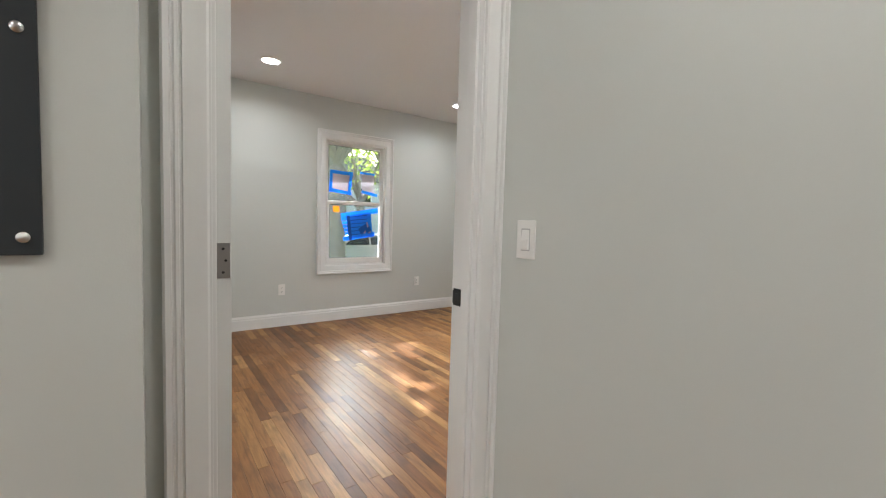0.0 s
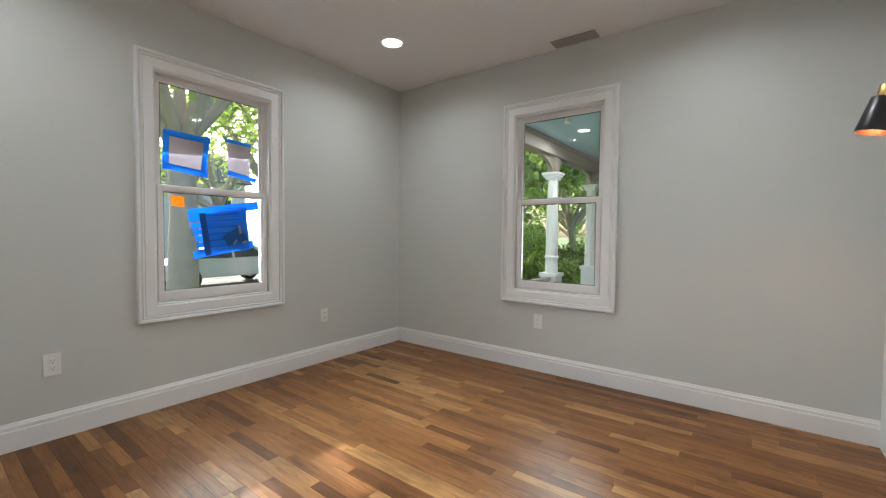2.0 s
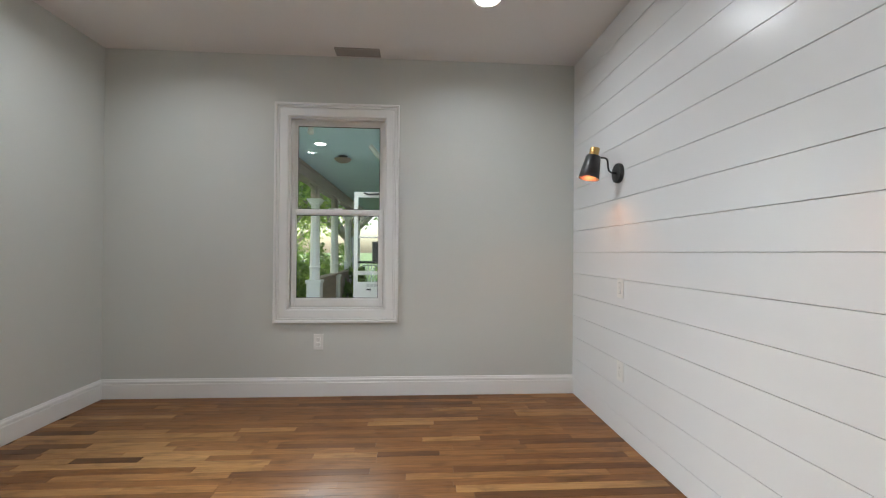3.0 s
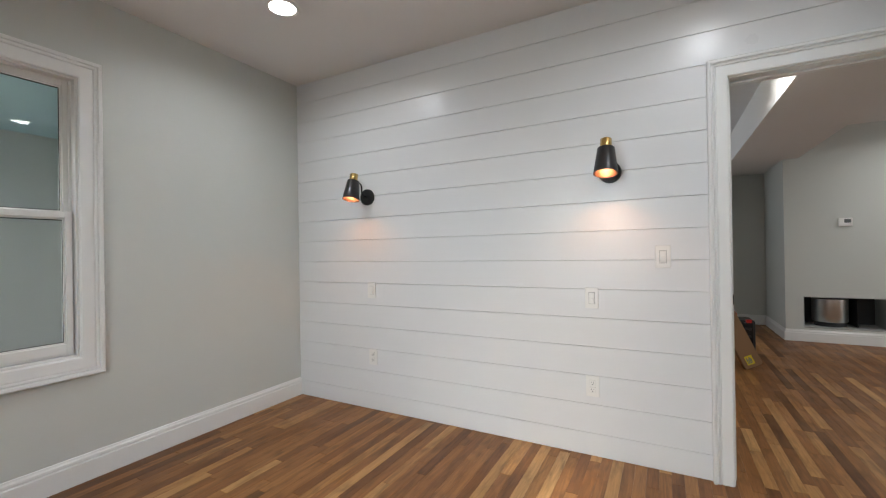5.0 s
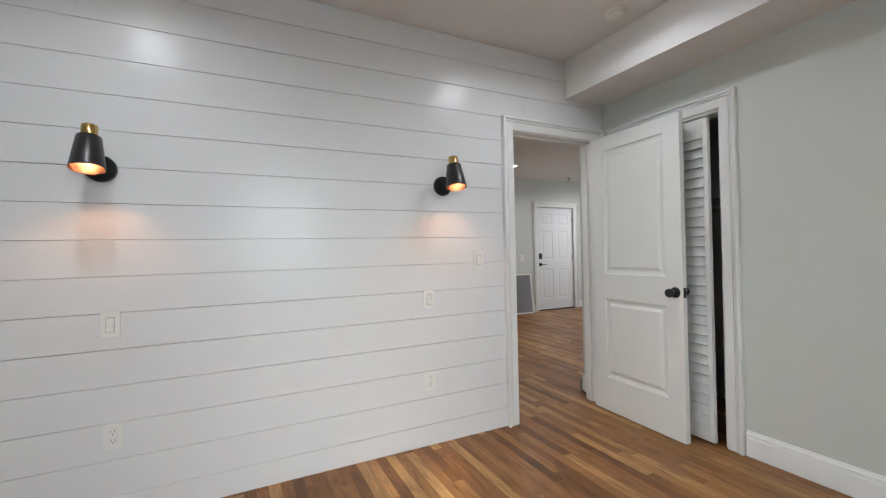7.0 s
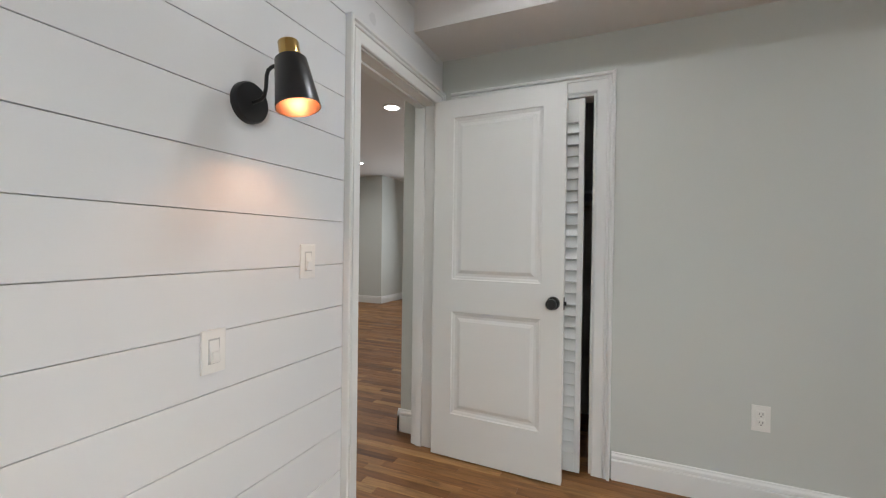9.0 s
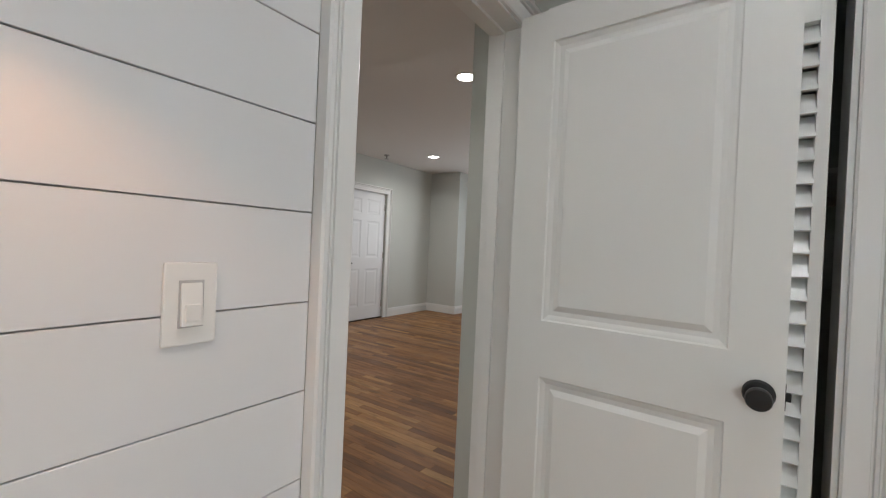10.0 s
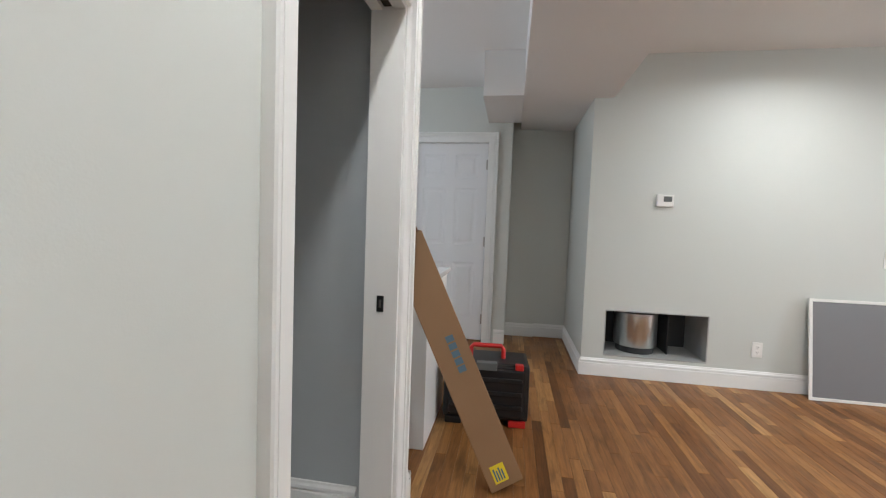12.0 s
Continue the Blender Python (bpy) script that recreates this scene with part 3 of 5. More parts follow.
# jamb, stop and casings of the bedroom doorway
trim_door = thing("trim_doorway", Matrix(), "white moulded casing and jamb of the bedroom doorway", "door frame", kind="structure")
j = bmesh.new()
box(j, DOOR_X0 - 0.018, DOOR_X0, HALL_Y, YS, 0, DOOR_H, 0.001)
box(j, DOOR_X1, DOOR_X1 + 0.018, HALL_Y, YS, 0, DOOR_H, 0.001)
box(j, DOOR_X0, DOOR_X1, HALL_Y, YS, DOOR_H - 0.002, DOOR_H + 0.018, 0.001)
part("jamb", j, TRIM, trim_door)
st = bmesh.new()
box(st, DOOR_X0, DOOR_X0 + 0.011, HALL_Y + 0.022, HALL_Y + 0.060, 0, DOOR_H - 0.002, 0.002)
box(st, DOOR_X1 - 0.011, DOOR_X1, HALL_Y + 0.022, HALL_Y + 0.060, 0, DOOR_H - 0.002, 0.002)
box(st, DOOR_X0 + 0.011, DOOR_X1 - 0.011, HALL_Y + 0.022, HALL_Y + 0.060, DOOR_H - 0.013, DOOR_H - 0.002, 0.002)
part("door_stop", st, TRIM, trim_door)
part("casing", casing(bmesh.new(), DOOR_X0 - 0.006, DOOR_X1 + 0.005, 0.0, DOOR_H + 0.005, put_south, closed=False, width=0.089), TRIM, trim_door)
part("casing", casing(bmesh.new(), DOOR_X0 - 0.006, DOOR_X1 + 0.005, 0.0, DOOR_H + 0.005, put_hall, closed=False, width=0.086), TRIM, trim_door)
sp = part("strike_plate", box(bmesh.new(), DOOR_X1 - 0.0025, DOOR_X1 + 0.001, YS - 0.044, YS - 0.005, 0.888, 0.947, 0.001), MATTE_BLACK, trim_door, "black strike plate")
part("strike_lip", box(bmesh.new(), DOOR_X1 - 0.0045, DOOR_X1 - 0.002, YS - 0.010, YS - 0.003, 0.895, 0.940, 0.001), MATTE_BLACK, sp)
part("strike_hole", box(bmesh.new(), DOOR_X1 - 0.0035, DOOR_X1 - 0.0024, YS - 0.036, YS - 0.016, 0.904, 0.931), DARK_STEEL, sp)
for dz in (0.894, 0.941):
    part("screw", cone(bm2 := bmesh.new(), Matrix.Translation((DOOR_X1 - 0.0024, YS - 0.026, dz)) @ Matrix.Rotation(radians(-90), 4, "Y"), 0.003, 0.002, 0.001, 10) and bm2, MATTE_BLACK, sp)

# closet: casing, louvred bifold leaves ajar, shelf and inner walls
trim_closet = thing("trim_closet", Matrix(), "white moulded casing of the closet opening", "door frame", kind="structure")
part("casing", casing(bmesh.new(), CLOSET[0], CLOSET[1], 0.0, CLOSET[3], put_west, closed=False, width=0.092, left=False), TRIM, trim_closet)
j = bmesh.new()
box(j, XW - 0.112, XW - 0.001, CLOSET[1] - 0.014, CLOSET[1], 0, CLOSET[3], 0.001)
box(j, XW - 0.112, XW - 0.001, CLOSET[0], CLOSET[1] - 0.014, CLOSET[3] - 0.016, CLOSET[3], 0.001)
part("jamb", j, TRIM, trim_closet)


def louvre_leaf(m, label):
    d = thing("louvred_door", m, label, "closet door", "closet bifold doors")
    w, h, t = 0.332, 1.955, 0.028
    f = bmesh.new()
    box(f, 0, 0.028, -t, 0, 0, h, 0.002)
    box(f, w - 0.028, w, -t, 0, 0, h, 0.002)
    for z0, z1 in ((0, 0.10), (h - 0.12, h)):
        box(f, 0.028, w - 0.028, -t, 0, z0, z1, 0.002)
    part("frame", f, DOOR_PAINT, d)
    tilt = Matrix.Rotation(radians(60), 4, "X")
    slat = part("slat", box(bmesh.new(), 0.026, w - 0.026, -0.034, 0.034, -0.0035, 0.0035, 0.001), DOOR_PAINT, d)
    rows = 29
    for k in range(rows):
        s = slat if k == 0 else new("slat", slat.data)
        s.parent = d
        s.matrix_local = Matrix.Translation((0, -t / 2, 0.128 + (h - 0.276) * k / (rows - 1))) @ tilt
    return d


louvre_leaf(pose(XW - 0.022, 1.462, 0.012, 0, 0, 86), "white louvred bifold closet door leaf, nearly shut")
louvre_leaf(pose(XW + 0.004, 1.796, 0.012, 0, 0, 88), "white louvred bifold closet door leaf, ajar")
cw = bmesh.new()
box(cw, -0.86, -0.80, YS, 2.6, 0, CEIL)
box(cw, -0.80, XW - 0.112, 2.56, 2.62, 0, CEIL)
box(cw, -0.80, XW - 0.112, YS - 0.06, YS, 0, CEIL)
structure("wall_closet", cw, WALL, "plain inner walls of the dark closet", "wall")
shelf = thing("closet_shelf", pose(-0.45, 1.9, 1.52), "white closet shelf with a hanging rod", "shelf")
part("shelf_board", box(bmesh.new(), -0.345, 0.10, -0.595, 0.655, 0, 0.018, 0.002), TRIM, shelf)
part("rod", cone(bm2 := bmesh.new(), Matrix.Translation((0.0, -0.595, -0.08)) @ Matrix.Rotation(radians(-90), 4, "X"), 0.016, 0.016, 1.25, 16) and bm2, NICKEL, shelf, "", True)


# ---------------------------------------------------------------- small fittings on the walls
def facing(x, y, z, way):
    """A pose on a wall: local y points out of the wall along way."""
    return pose(x, y, z, 0, 0, math.degrees(math.atan2(-way[0], way[1])))


def plate_switch(m, label):
    t = thing("light_switch", m, label, "switch", "light switches")
    part("cover_plate", box(bmesh.new(), -0.036, 0.036, 0, 0.0068, -0.059, 0.059, 0.0028), PLASTIC, t)
    # bezel in grey: the shadow line round the rocker, put in as colour
    part("bezel", box(bmesh.new(), -0.017, 0.017, 0.0055, 0.0078, -0.034, 0.034, 0.0008), SEAM_SHADE, t)
    b = box(bmesh.new(), -0.0145, 0.0145, 0.006, 0.0115, -0.031, 0.031, 0.002)
    for v in b.verts:
        if v.co.y > 0.008:
            v.co.y += -0.0035 * (v.co.z / 0.031)
    part("rocker", b, PLASTIC, t)
    part("slider_mark", box(bmesh.new(), -0.010, 0.010, 0.0120, 0.0160, -0.024, 0.0, 0.001), PLASTIC, t)
    for dz in (-0.048, 0.048):
        bm = bmesh.new()
        cone(bm, Matrix.Translation((0, 0.006, dz)) @ Matrix.Rotation(radians(-90), 4, "X"), 0.0032, 0.0024, 0.0010, 12)
        part("screw", bm, PLASTIC, t)
    return t


def plate_outlet(m, label):
    t = thing("wall_outlet", m, label, "outlet", "wall outlets")
    part("cover_plate", box(bmesh.new(), -0.036, 0.036, 0, 0.006, -0.059, 0.059, 0.0025), PLASTIC, t)
    for dz in (-0.0195, 0.0195):
        r = part("receptacle", box(bmesh.new(), -0.0165, 0.0165, 0.005, 0.0085, dz - 0.0155, dz + 0.0155, 0.003), PLASTIC, t)
        for dx, h in ((-0.0065, 0.0045), (0.0065, 0.0035)):
            part("slot", box(bmesh.new(), dx - 0.0011, dx + 0.0011, 0.0080, 0.0090, dz - h + 0.003, dz + h + 0.003), DARK_STEEL, r)
        bm = bmesh.new()
        cone(bm, Matrix.Translation((0, 0.0080, dz - 0.009)) @ Matrix.Rotation(radians(-90), 4, "X"), 0.0026, 0.0026, 0.0010, 10)
        part("slot", bm, DARK_STEEL, r)
    bm = bmesh.new()
    cone(bm, Matrix.Translation((0, 0.006, 0)) @ Matrix.Rotation(radians(-90), 4, "X"), 0.003, 0.0022, 0.0010, 12)
    part("screw", bm, PLASTIC, t)
    return t


plate_switch(facing(3.096, YS, 0.892, (0, 1)), "white rocker switch under a sconce on white boards")
plate_switch(facing(1.529, YS, 0.899, (0, 1)), "white rocker switch under a sconce on white boards")
plate_switch(facing(1.168, YS, 1.131, (0, 1)), "white rocker switch beside the bedroom door casing")
plate_switch(facing(bath_x(1.035), 1.035, 1.128, (-1, -0.046)), "white rocker switch on the grey hall wall")
plate_switch(facing(-2.27, LIV_Y, 1.045, (0, 1)), "white rocker switch beside the entry door")
for p, way, label in (((3.092, YS, 0.394), (0, 1), "white duplex outlet low on white boards"), ((1.532, YS, 0.398), (0, 1), "white duplex outlet low on white boards"),
                      ((XE, 3.268, 0.412), (-1, 0), "white duplex outlet below the porch window"), ((1.18, YN, 0.405), (0, -1), "white duplex outlet on the grey window wall"),
                      ((2.918, YN, 0.405), (0, -1), "white duplex outlet on the grey window wall"), ((XW, 2.905, 0.426), (1, 0), "white duplex outlet beside the closet"),
                      ((-1.447, LIV_Y, 0.312), (0, 1), "white duplex outlet near the wall recess")):
    plate_outlet(facing(*p, way), label)


def sconce(m):
    """A black cone wall lamp with a brass cap, a bent arm and a round wall plate; local y points out of the wall."""
    s = thing("wall_sconce", m, "black cone wall sconce with brass cap, lit", "wall lamp", "sconces over the bed wall")
    part("wall_plate", lathe(bmesh.new(), [(0, 0), (0.060, 0), (0.060, 0.016), (0.056, 0.022), (0, 0.023)], Matrix.Rotation(radians(-90), 4, "X"), 40), BLACK, s, "", True)
    arm = [(0, 0.020, 0.0), (0, 0.052, 0.004), (0, 0.066, 0.014), (0, 0.072, 0.035), (0, 0.074, 0.070), (0, 0.080, 0.085), (0, 0.095, 0.092), (0, 0.150, 0.094)]
    part("arm", tube(bmesh.new(), arm, 0.0055, 12), BLACK, s, "", True)
    tilt = Matrix.Translation((0, 0.153, 0.150)) @ Matrix.Rotation(radians(12), 4, "X")
    part("cap", lathe(bmesh.new(), [(0, 0), (0.027, 0), (0.0285, -0.002), (0.0285, -0.050), (0.026, -0.052)], tilt, 36), BRASS, s, "brushed brass cap", True)
    shade = part("shade", lathe(bmesh.new(), [(0.026, -0.048), (0.040, -0.049), (0.043, -0.052), (0.061, -0.190), (0.0595, -0.190)], tilt, 48), BLACK, s, "glossy black cone shade", True)
    part("lining", lathe(bmesh.new(), [(0.0595, -0.190), (0.0415, -0.055), (0.026, -0.052)], tilt, 48), COPPER, shade, "copper inner lining", True)
    bulb = part("bulb", lathe(bmesh.new(), [(0, -0.132), (0.012, -0.130), (0.020, -0.121), (0.023, -0.109), (0.019, -0.092), (0.013, -0.078), (0.012, -0.056)], tilt, 24), BULB_GLOW, s, "glowing warm bulb", True)
    bulb.visible_shadow = True
    d = bpy.data.lights.new("sconce_bulb", "POINT")
    d.energy, d.color, d.shadow_soft_size = SCONCE_WATTS, (1.0, 0.54, 0.31), 0.012
    new("sconce_bulb", d).matrix_world = m @ tilt @ Matrix.Translation((0, 0, -0.147))
    return s


SCONCE_WATTS = 0.85
sconce(facing(3.122, YS, 1.590, (0, 1)))
sconce(facing(1.422, YS, 1.602, (0, 1)))


def downlight(x, y):
    d = thing("recessed_light", pose(x, y, CEIL), "round white recessed ceiling light, lit", "ceiling light", "recessed ceiling lights")
    part("trim_ring", lathe(bmesh.new(), [(0.092, 0), (0.092, -0.004), (0.086, -0.008), (0.074, -0.008), (0.071, -0.003)], None, 40), PLASTIC, d, "", True)
    part("diffuser", lathe(bmesh.new(), [(0.074, -0.004), (0.060, -0.009), (0, -0.010)], None, 40), LAMP_GLOW, d, "glowing white diffuser", True)


for lx, ly in BEDROOM_LAMPS + LIVING_LAMPS:
    downlight(lx, ly)


def smoke_alarm(x, y, label):
    d = thing("smoke_detector", pose(x, y, CEIL), label, "smoke detector")
    part("mounting_base", lathe(bmesh.new(), [(0, 0), (0.062, 0), (0.062, -0.012), (0.058, -0.014)], None, 36), PLASTIC, d, "", True)
    part("housing", lathe(bmesh.new(), [(0.058, -0.014), (0.054, -0.030), (0.040, -0.040), (0.016, -0.042), (0, -0.042)], None, 36), PLASTIC, d, "", True)


smoke_alarm(0.57, 1.93, "round white smoke detector on the bedroom ceiling")

vent = thing("ceiling_vent", pose(3.768, 2.980, CEIL), "grey slotted metal ceiling vent", "vent")
f = bmesh.new()
for q in ((-0.062, -0.050, -0.165, 0.165), (0.050, 0.062, -0.165, 0.165), (-0.05, 0.05, -0.165, -0.150), (-0.05, 0.05, 0.150, 0.165)):
    box(f, q[0], q[1], q[2], q[3], -0.008, 0, 0.002)
part("frame", f, VENT_GREY, vent)
part("backing", box(bmesh.new(), -0.050, 0.050, -0.150, 0.150, -0.002, 0), DARK_STEEL, vent, "dark duct behind the slats")
for i in range(7):
    bm = bmesh.new()
    box(bm, -0.007, 0.007, -0.150, 0.150, -0.0008, 0.0008, 0, Matrix.Translation((-0.042 + 0.014 * i, 0, -0.005)) @ Matrix.Rotation(radians(35), 4, "Y"))
    part("slat", bm, VENT_GREY, vent)

# ---------------------------------------------------------------- hall, bath and living room shell
BATH = (-0.725, -0.012, 0.0, 1.955)      # pocket-door opening in the bath wall: y0, y1, z0, z1
BATH_END = -0.905
structure("wall_bath", pierced(BATH_END, HALL_Y, 0, CEIL, -0.125, 0, [BATH], put_bath), WALL, "grey painted hall wall with a pocket door opening", "wall")
trim_bath = thing("trim_bath_doorway", Matrix(), "white casing and pocket-door jamb of the bathroom", "door frame", kind="structure")
part("casing", casing(bmesh.new(), BATH[0], BATH[1], 0.0, BATH[3], put_bath, closed=False, width=0.09), TRIM, trim_bath)


def bath_block(bm, y0, y1, d0, d1, z0, z1):
    vs = [bm.verts.new(put_bath(y, d, z)) for z in (z0, z1) for y, d in ((y0, d0), (y1, d0), (y1, d1), (y0, d1))]
    for q in ((0, 1, 2, 3), (7, 6, 5, 4), (0, 1, 5, 4), (1, 2, 6, 5), (2, 3, 7, 6), (3, 0, 4, 7)):
        bm.faces.new([vs[i] for i in q])
    return bm


j = bmesh.new()
bath_block(j, BATH[0] - 0.002, BATH[0] + 0.016, -0.128, -0.001, 0, BATH[3])
bath_block(j, BATH[1] - 0.014, BATH[1] + 0.002, -0.040, -0.001, 0, BATH[3])
bath_block(j, BATH[1] - 0.014, BATH[1] + 0.002, -0.128, -0.085, 0, BATH[3])
bath_block(j, BATH[0] + 0.016, BATH[1] - 0.014, -0.045, -0.001, BATH[3] - 0.016, BATH[3] + 0.002)
bath_block(j, BATH[0] + 0.016, BATH[1] - 0.014, -0.128, -0.085, BATH[3] - 0.016, BATH[3] + 0.002)
part("jamb", j, TRIM, trim_bath)
sk = part("strike_plate", bath_block(bmesh.new(), BATH[0] + 0.0155, BATH[0] + 0.019, -0.078, -0.052, 0.855, 0.915), MATTE_BLACK, trim_bath, "black pocket-door strike plate")
part("strike_hole", bath_block(bmesh.new(), BATH[0] + 0.0185, BATH[0] + 0.0205, -0.069, -0.061, 0.872, 0.900), NICKEL, sk)
pocket = thing("pocket_door", Matrix(), "white pocket door slid back into the wall", "door")
part("leaf", bath_block(bmesh.new(), BATH[1] - 0.020, BATH[1] + 0.7, -0.080, -0.046, 0.01, BATH[3] - 0.01), DOOR_PAINT, pocket)
part("edge_pull", bath_block(bmesh.new(), BATH[1] - 0.0225, BATH[1] - 0.0195, -0.076, -0.050, 0.87, 0.95), MATTE_BLACK, pocket, "black edge pull")
part("track", bath_block(bmesh.new(), BATH[0] + 0.016, BATH[1] - 0.014, -0.080, -0.050, BATH[3] - 0.006, BATH[3] + 0.02), DARK_GAP, trim_bath, "dark pocket-door track")

for side, q in (("south", (bath_x(-0.8) + 0.126, 2.75, -0.90, -0.755)), ("east", (2.75, 2.85, -0.90, HALL_Y)), ("north", (bath_x(HALL_Y) + 0.126, 2.75, HALL_Y - 0.10, HALL_Y - 0.001))):
    structure("wall_bathroom_" + side, box(bmesh.new(), *q, 0, CEIL), BATH_WALL, "blue-grey painted bathroom wall", "wall")
bb = bmesh.new()
base_run(bb, (1.02, -0.755), (2.75, -0.755), (0, 1))
structure("baseboard_bathroom", bb, TRIM, "white baseboard in the bathroom", "baseboard")
plate_switch(facing(1.56, -0.755, 1.12, (0, 1)), "white rocker switch on the bathroom wall")

# pier with the dark plate, and the living room wall behind it
NICHE = (-1.093, -0.322, 0.175, 0.546)
ENTRY = (-3.592, -2.662, 0.0, 2.035)
structure("wall_pier", box(bmesh.new(), -5.75, -0.008, 1.03, HALL_Y - 0.001, 0, CEIL), WALL, "light grey painted wall beside the bedroom doorway", "wall")
structure("wall_entry", pierced(-4.80, -0.145, 0, CEIL, -0.14, 0, [NICHE, ENTRY], put_living), WALL, "light grey living room wall with entry door and recess", "wall")
structure("wall_alcove_side", box(bmesh.new(), -0.245, -0.145, -3.97, LIV_Y - 0.14, 0, CEIL), WALL, "grey painted side wall of a shallow alcove", "wall")
structure("wall_alcove_back", box(bmesh.new(), -0.145, 0.19, -3.97, -3.87, 0, CEIL), WALL, "grey painted back wall of a shallow alcove", "wall")
structure("wall_alcove_step", box(bmesh.new(), 0.19, 0.495, -3.97, -3.835, 0, CEIL), WALL, "grey painted wall step in the alcove", "wall")
D6 = (0.728, 1.49, 0.0, 2.03)


def put_d6(u, d, z):
    return (u, -3.455 + d, z)


structure("wall_rear", pierced(0.495, 3.1, 0, CEIL, -0.52, 0, [D6], put_d6), WALL, "grey painted wall with a white panelled door", "wall")
lw = bmesh.new()
box(lw, -5.75, -4.80, LIV_Y - 0.14, -2.12, 0, CEIL)
box(lw, -5.85, -5.75, -2.12, HALL_Y, 0, CEIL)
structure("wall_bay", lw, WALL, "grey painted walls of the living room bay", "wall")
kw = bmesh.new()
box(kw, 3.1, 3.2, -3.97, -0.755, 0, CEIL)
box(kw, 2.75, 3.1, -0.90, -0.755, 0, CEIL)
structure("wall_kitchen", kw, WALL, "plain grey wall closing the kitchen side", "wall")
structure("ceiling_living", box(bmesh.new(), -5.85, 3.2, -3.97, HALL_Y - 0.001, CEIL, CEIL + 0.1), CEILING, "flat white painted ceiling of the living room", "ceiling")
sf = bmesh.new()
box(sf, -0.290, 0.415, -2.758, 1.028, 2.245, CEIL - 0.002)
box(sf, -0.143, 0.415, -3.868, -2.758, 2.245, CEIL - 0.002)
structure("soffit_living", sf, CEILING, "boxed duct soffit running across the hall ceiling", "soffit")
structure("soffit_block", box(bmesh.new(), 0.417, 0.735, -3.453, -2.60, 2.225, CEIL - 0.002), CEILING, "small boxed soffit beside the duct soffit", "soffit")
lb = bmesh.new()
base_run(lb, (-0.145, LIV_Y), (-2.562, LIV_Y), (0, 1))
base_run(lb, (-3.692, LIV_Y), (-4.80, LIV_Y), (0, 1))
base_run(lb, (-0.145, -3.87), (-0.145, LIV_Y + 0.016), (1, 0))
base_run(lb, (-0.145, -3.87), (0.19, -3.87), (0, 1))
base_run(lb, (0.19, -3.835), (0.495, -3.835), (0, 1))
base_run(lb, (0.495, -3.455), (0.605, -3.455), (0, 1))
base_run(lb, (-4.80, LIV_Y), (-4.80, -2.104), (1, 0))
base_run(lb, (-5.75, -2.12), (-4.784, -2.12), (0, 1))
base_run(lb, (-0.008, 1.014), (-0.008, HALL_Y - 0.03), (1, 0))
base_run(lb, (0.008, 1.03), (-5.75, 1.03), (0, -1))
base_run(lb, (bath_x(BATH_END), BATH_END), (bath_x(BATH[0] - 0.1), BATH[0] - 0.1), (-1, -0.046))
base_run(lb, (bath_x(BATH_END) - 0.016, BATH_END), (bath_x(BATH_END) + 0.12, BATH_END), (0, -1))
base_run(lb, (bath_x(BATH[1] + 0.1), BATH[1] + 0.1), (bath_x(HALL_Y - 0.03), HALL_Y - 0.03), (-1, -0.046))
structure("baseboard_living", lb, TRIM, "white moulded baseboard round the living room", "baseboard")

# dark steel plate with screws on the pier
plate = thing("breaker_panel", facing(-0.315, 1.03, 1.435, (0, -1)), "dark slate steel panel cover with bright screws", "electrical panel")
part("cover", box(bmesh.new(), -0.186, 0.186, 0, 0.010, -0.332, 0.332, 0.002), SLATE, plate)
part("door", box(bmesh.new(), -0.12, 0.12, 0.010, 0.014, -0.24, 0.24, 0.002), SLATE, plate)
for sx in (-0.165, 0.165):
    for sz in (-0.305, 0.0, 0.305):
        bm = bmesh.new()
        lathe(bm, [(0, 0.006), (0.005, 0.005), (0.008, 0.002), (0.008, 0)], Matrix.Translation((sx, 0.010, sz)) @ Matrix.Rotation(radians(-90), 4, "X"), 16)
        part("screw", bm, STEEL, plate, "bright steel screw", True)


# ---------------------------------------------------------------- six-panel doors
def six_panel(name, m, width, label, hinge_right):
    d = thing(name, m, label, "door", kind="structure")
    s, mid = width * 0.125, width * 0.13
    c0, c1, c2, c3 = s, (width - mid) / 2, (width + mid) / 2, width - s
    rows = ((0.21, 0.80), (0.98, 1.56), (1.67, 1.90))
    moulded_leaf("leaf", width, 2.02, 0.04, [(a, b, z0, z1) for z0, z1 in rows for a, b in ((c0, c1), (c2, c3))], ENTRY_PAINT, d, 0.55)
    hx = width - 0.001 if hinge_right else 0.001
    for hz in (0.22, 1.02, 1.80):
        part("hinge", box(bmesh.new(), hx - 0.010, hx + 0.012, 0.0, 0.008, hz - 0.05, hz + 0.05, 0.002), NICKEL, d, "satin nickel hinge")
    return d


ENTRY_PAINT = paint("entry_door_paint", (0.80, 0.81, 0.83), 0.3, 0.02, 140, 0.05)
entry = six_panel("door_2", pose(ENTRY[0] + 0.006, LIV_Y - 0.030, 0.014), ENTRY[1] - ENTRY[0] - 0.012, "white six-panel entry door with black lock, shut", False)
wE = ENTRY[1] - ENTRY[0] - 0.012
dead = part("deadbolt", box(bmesh.new(), wE - 0.105, wE - 0.045, 0.0, 0.028, 1.00, 1.115, 0.008), MATTE_BLACK, entry, "black keypad deadbolt")
part("thumb_turn", box(bmesh.new(), wE - 0.081, wE - 0.069, 0.026, 0.044, 1.035, 1.07, 0.004), MATTE_BLACK, dead)
rose = part("lever_rose", box(bmesh.new(), wE - 0.107, wE - 0.043, 0.0, 0.012, 0.862, 0.926, 0.003), MATTE_BLACK, entry, "black square lever rose")
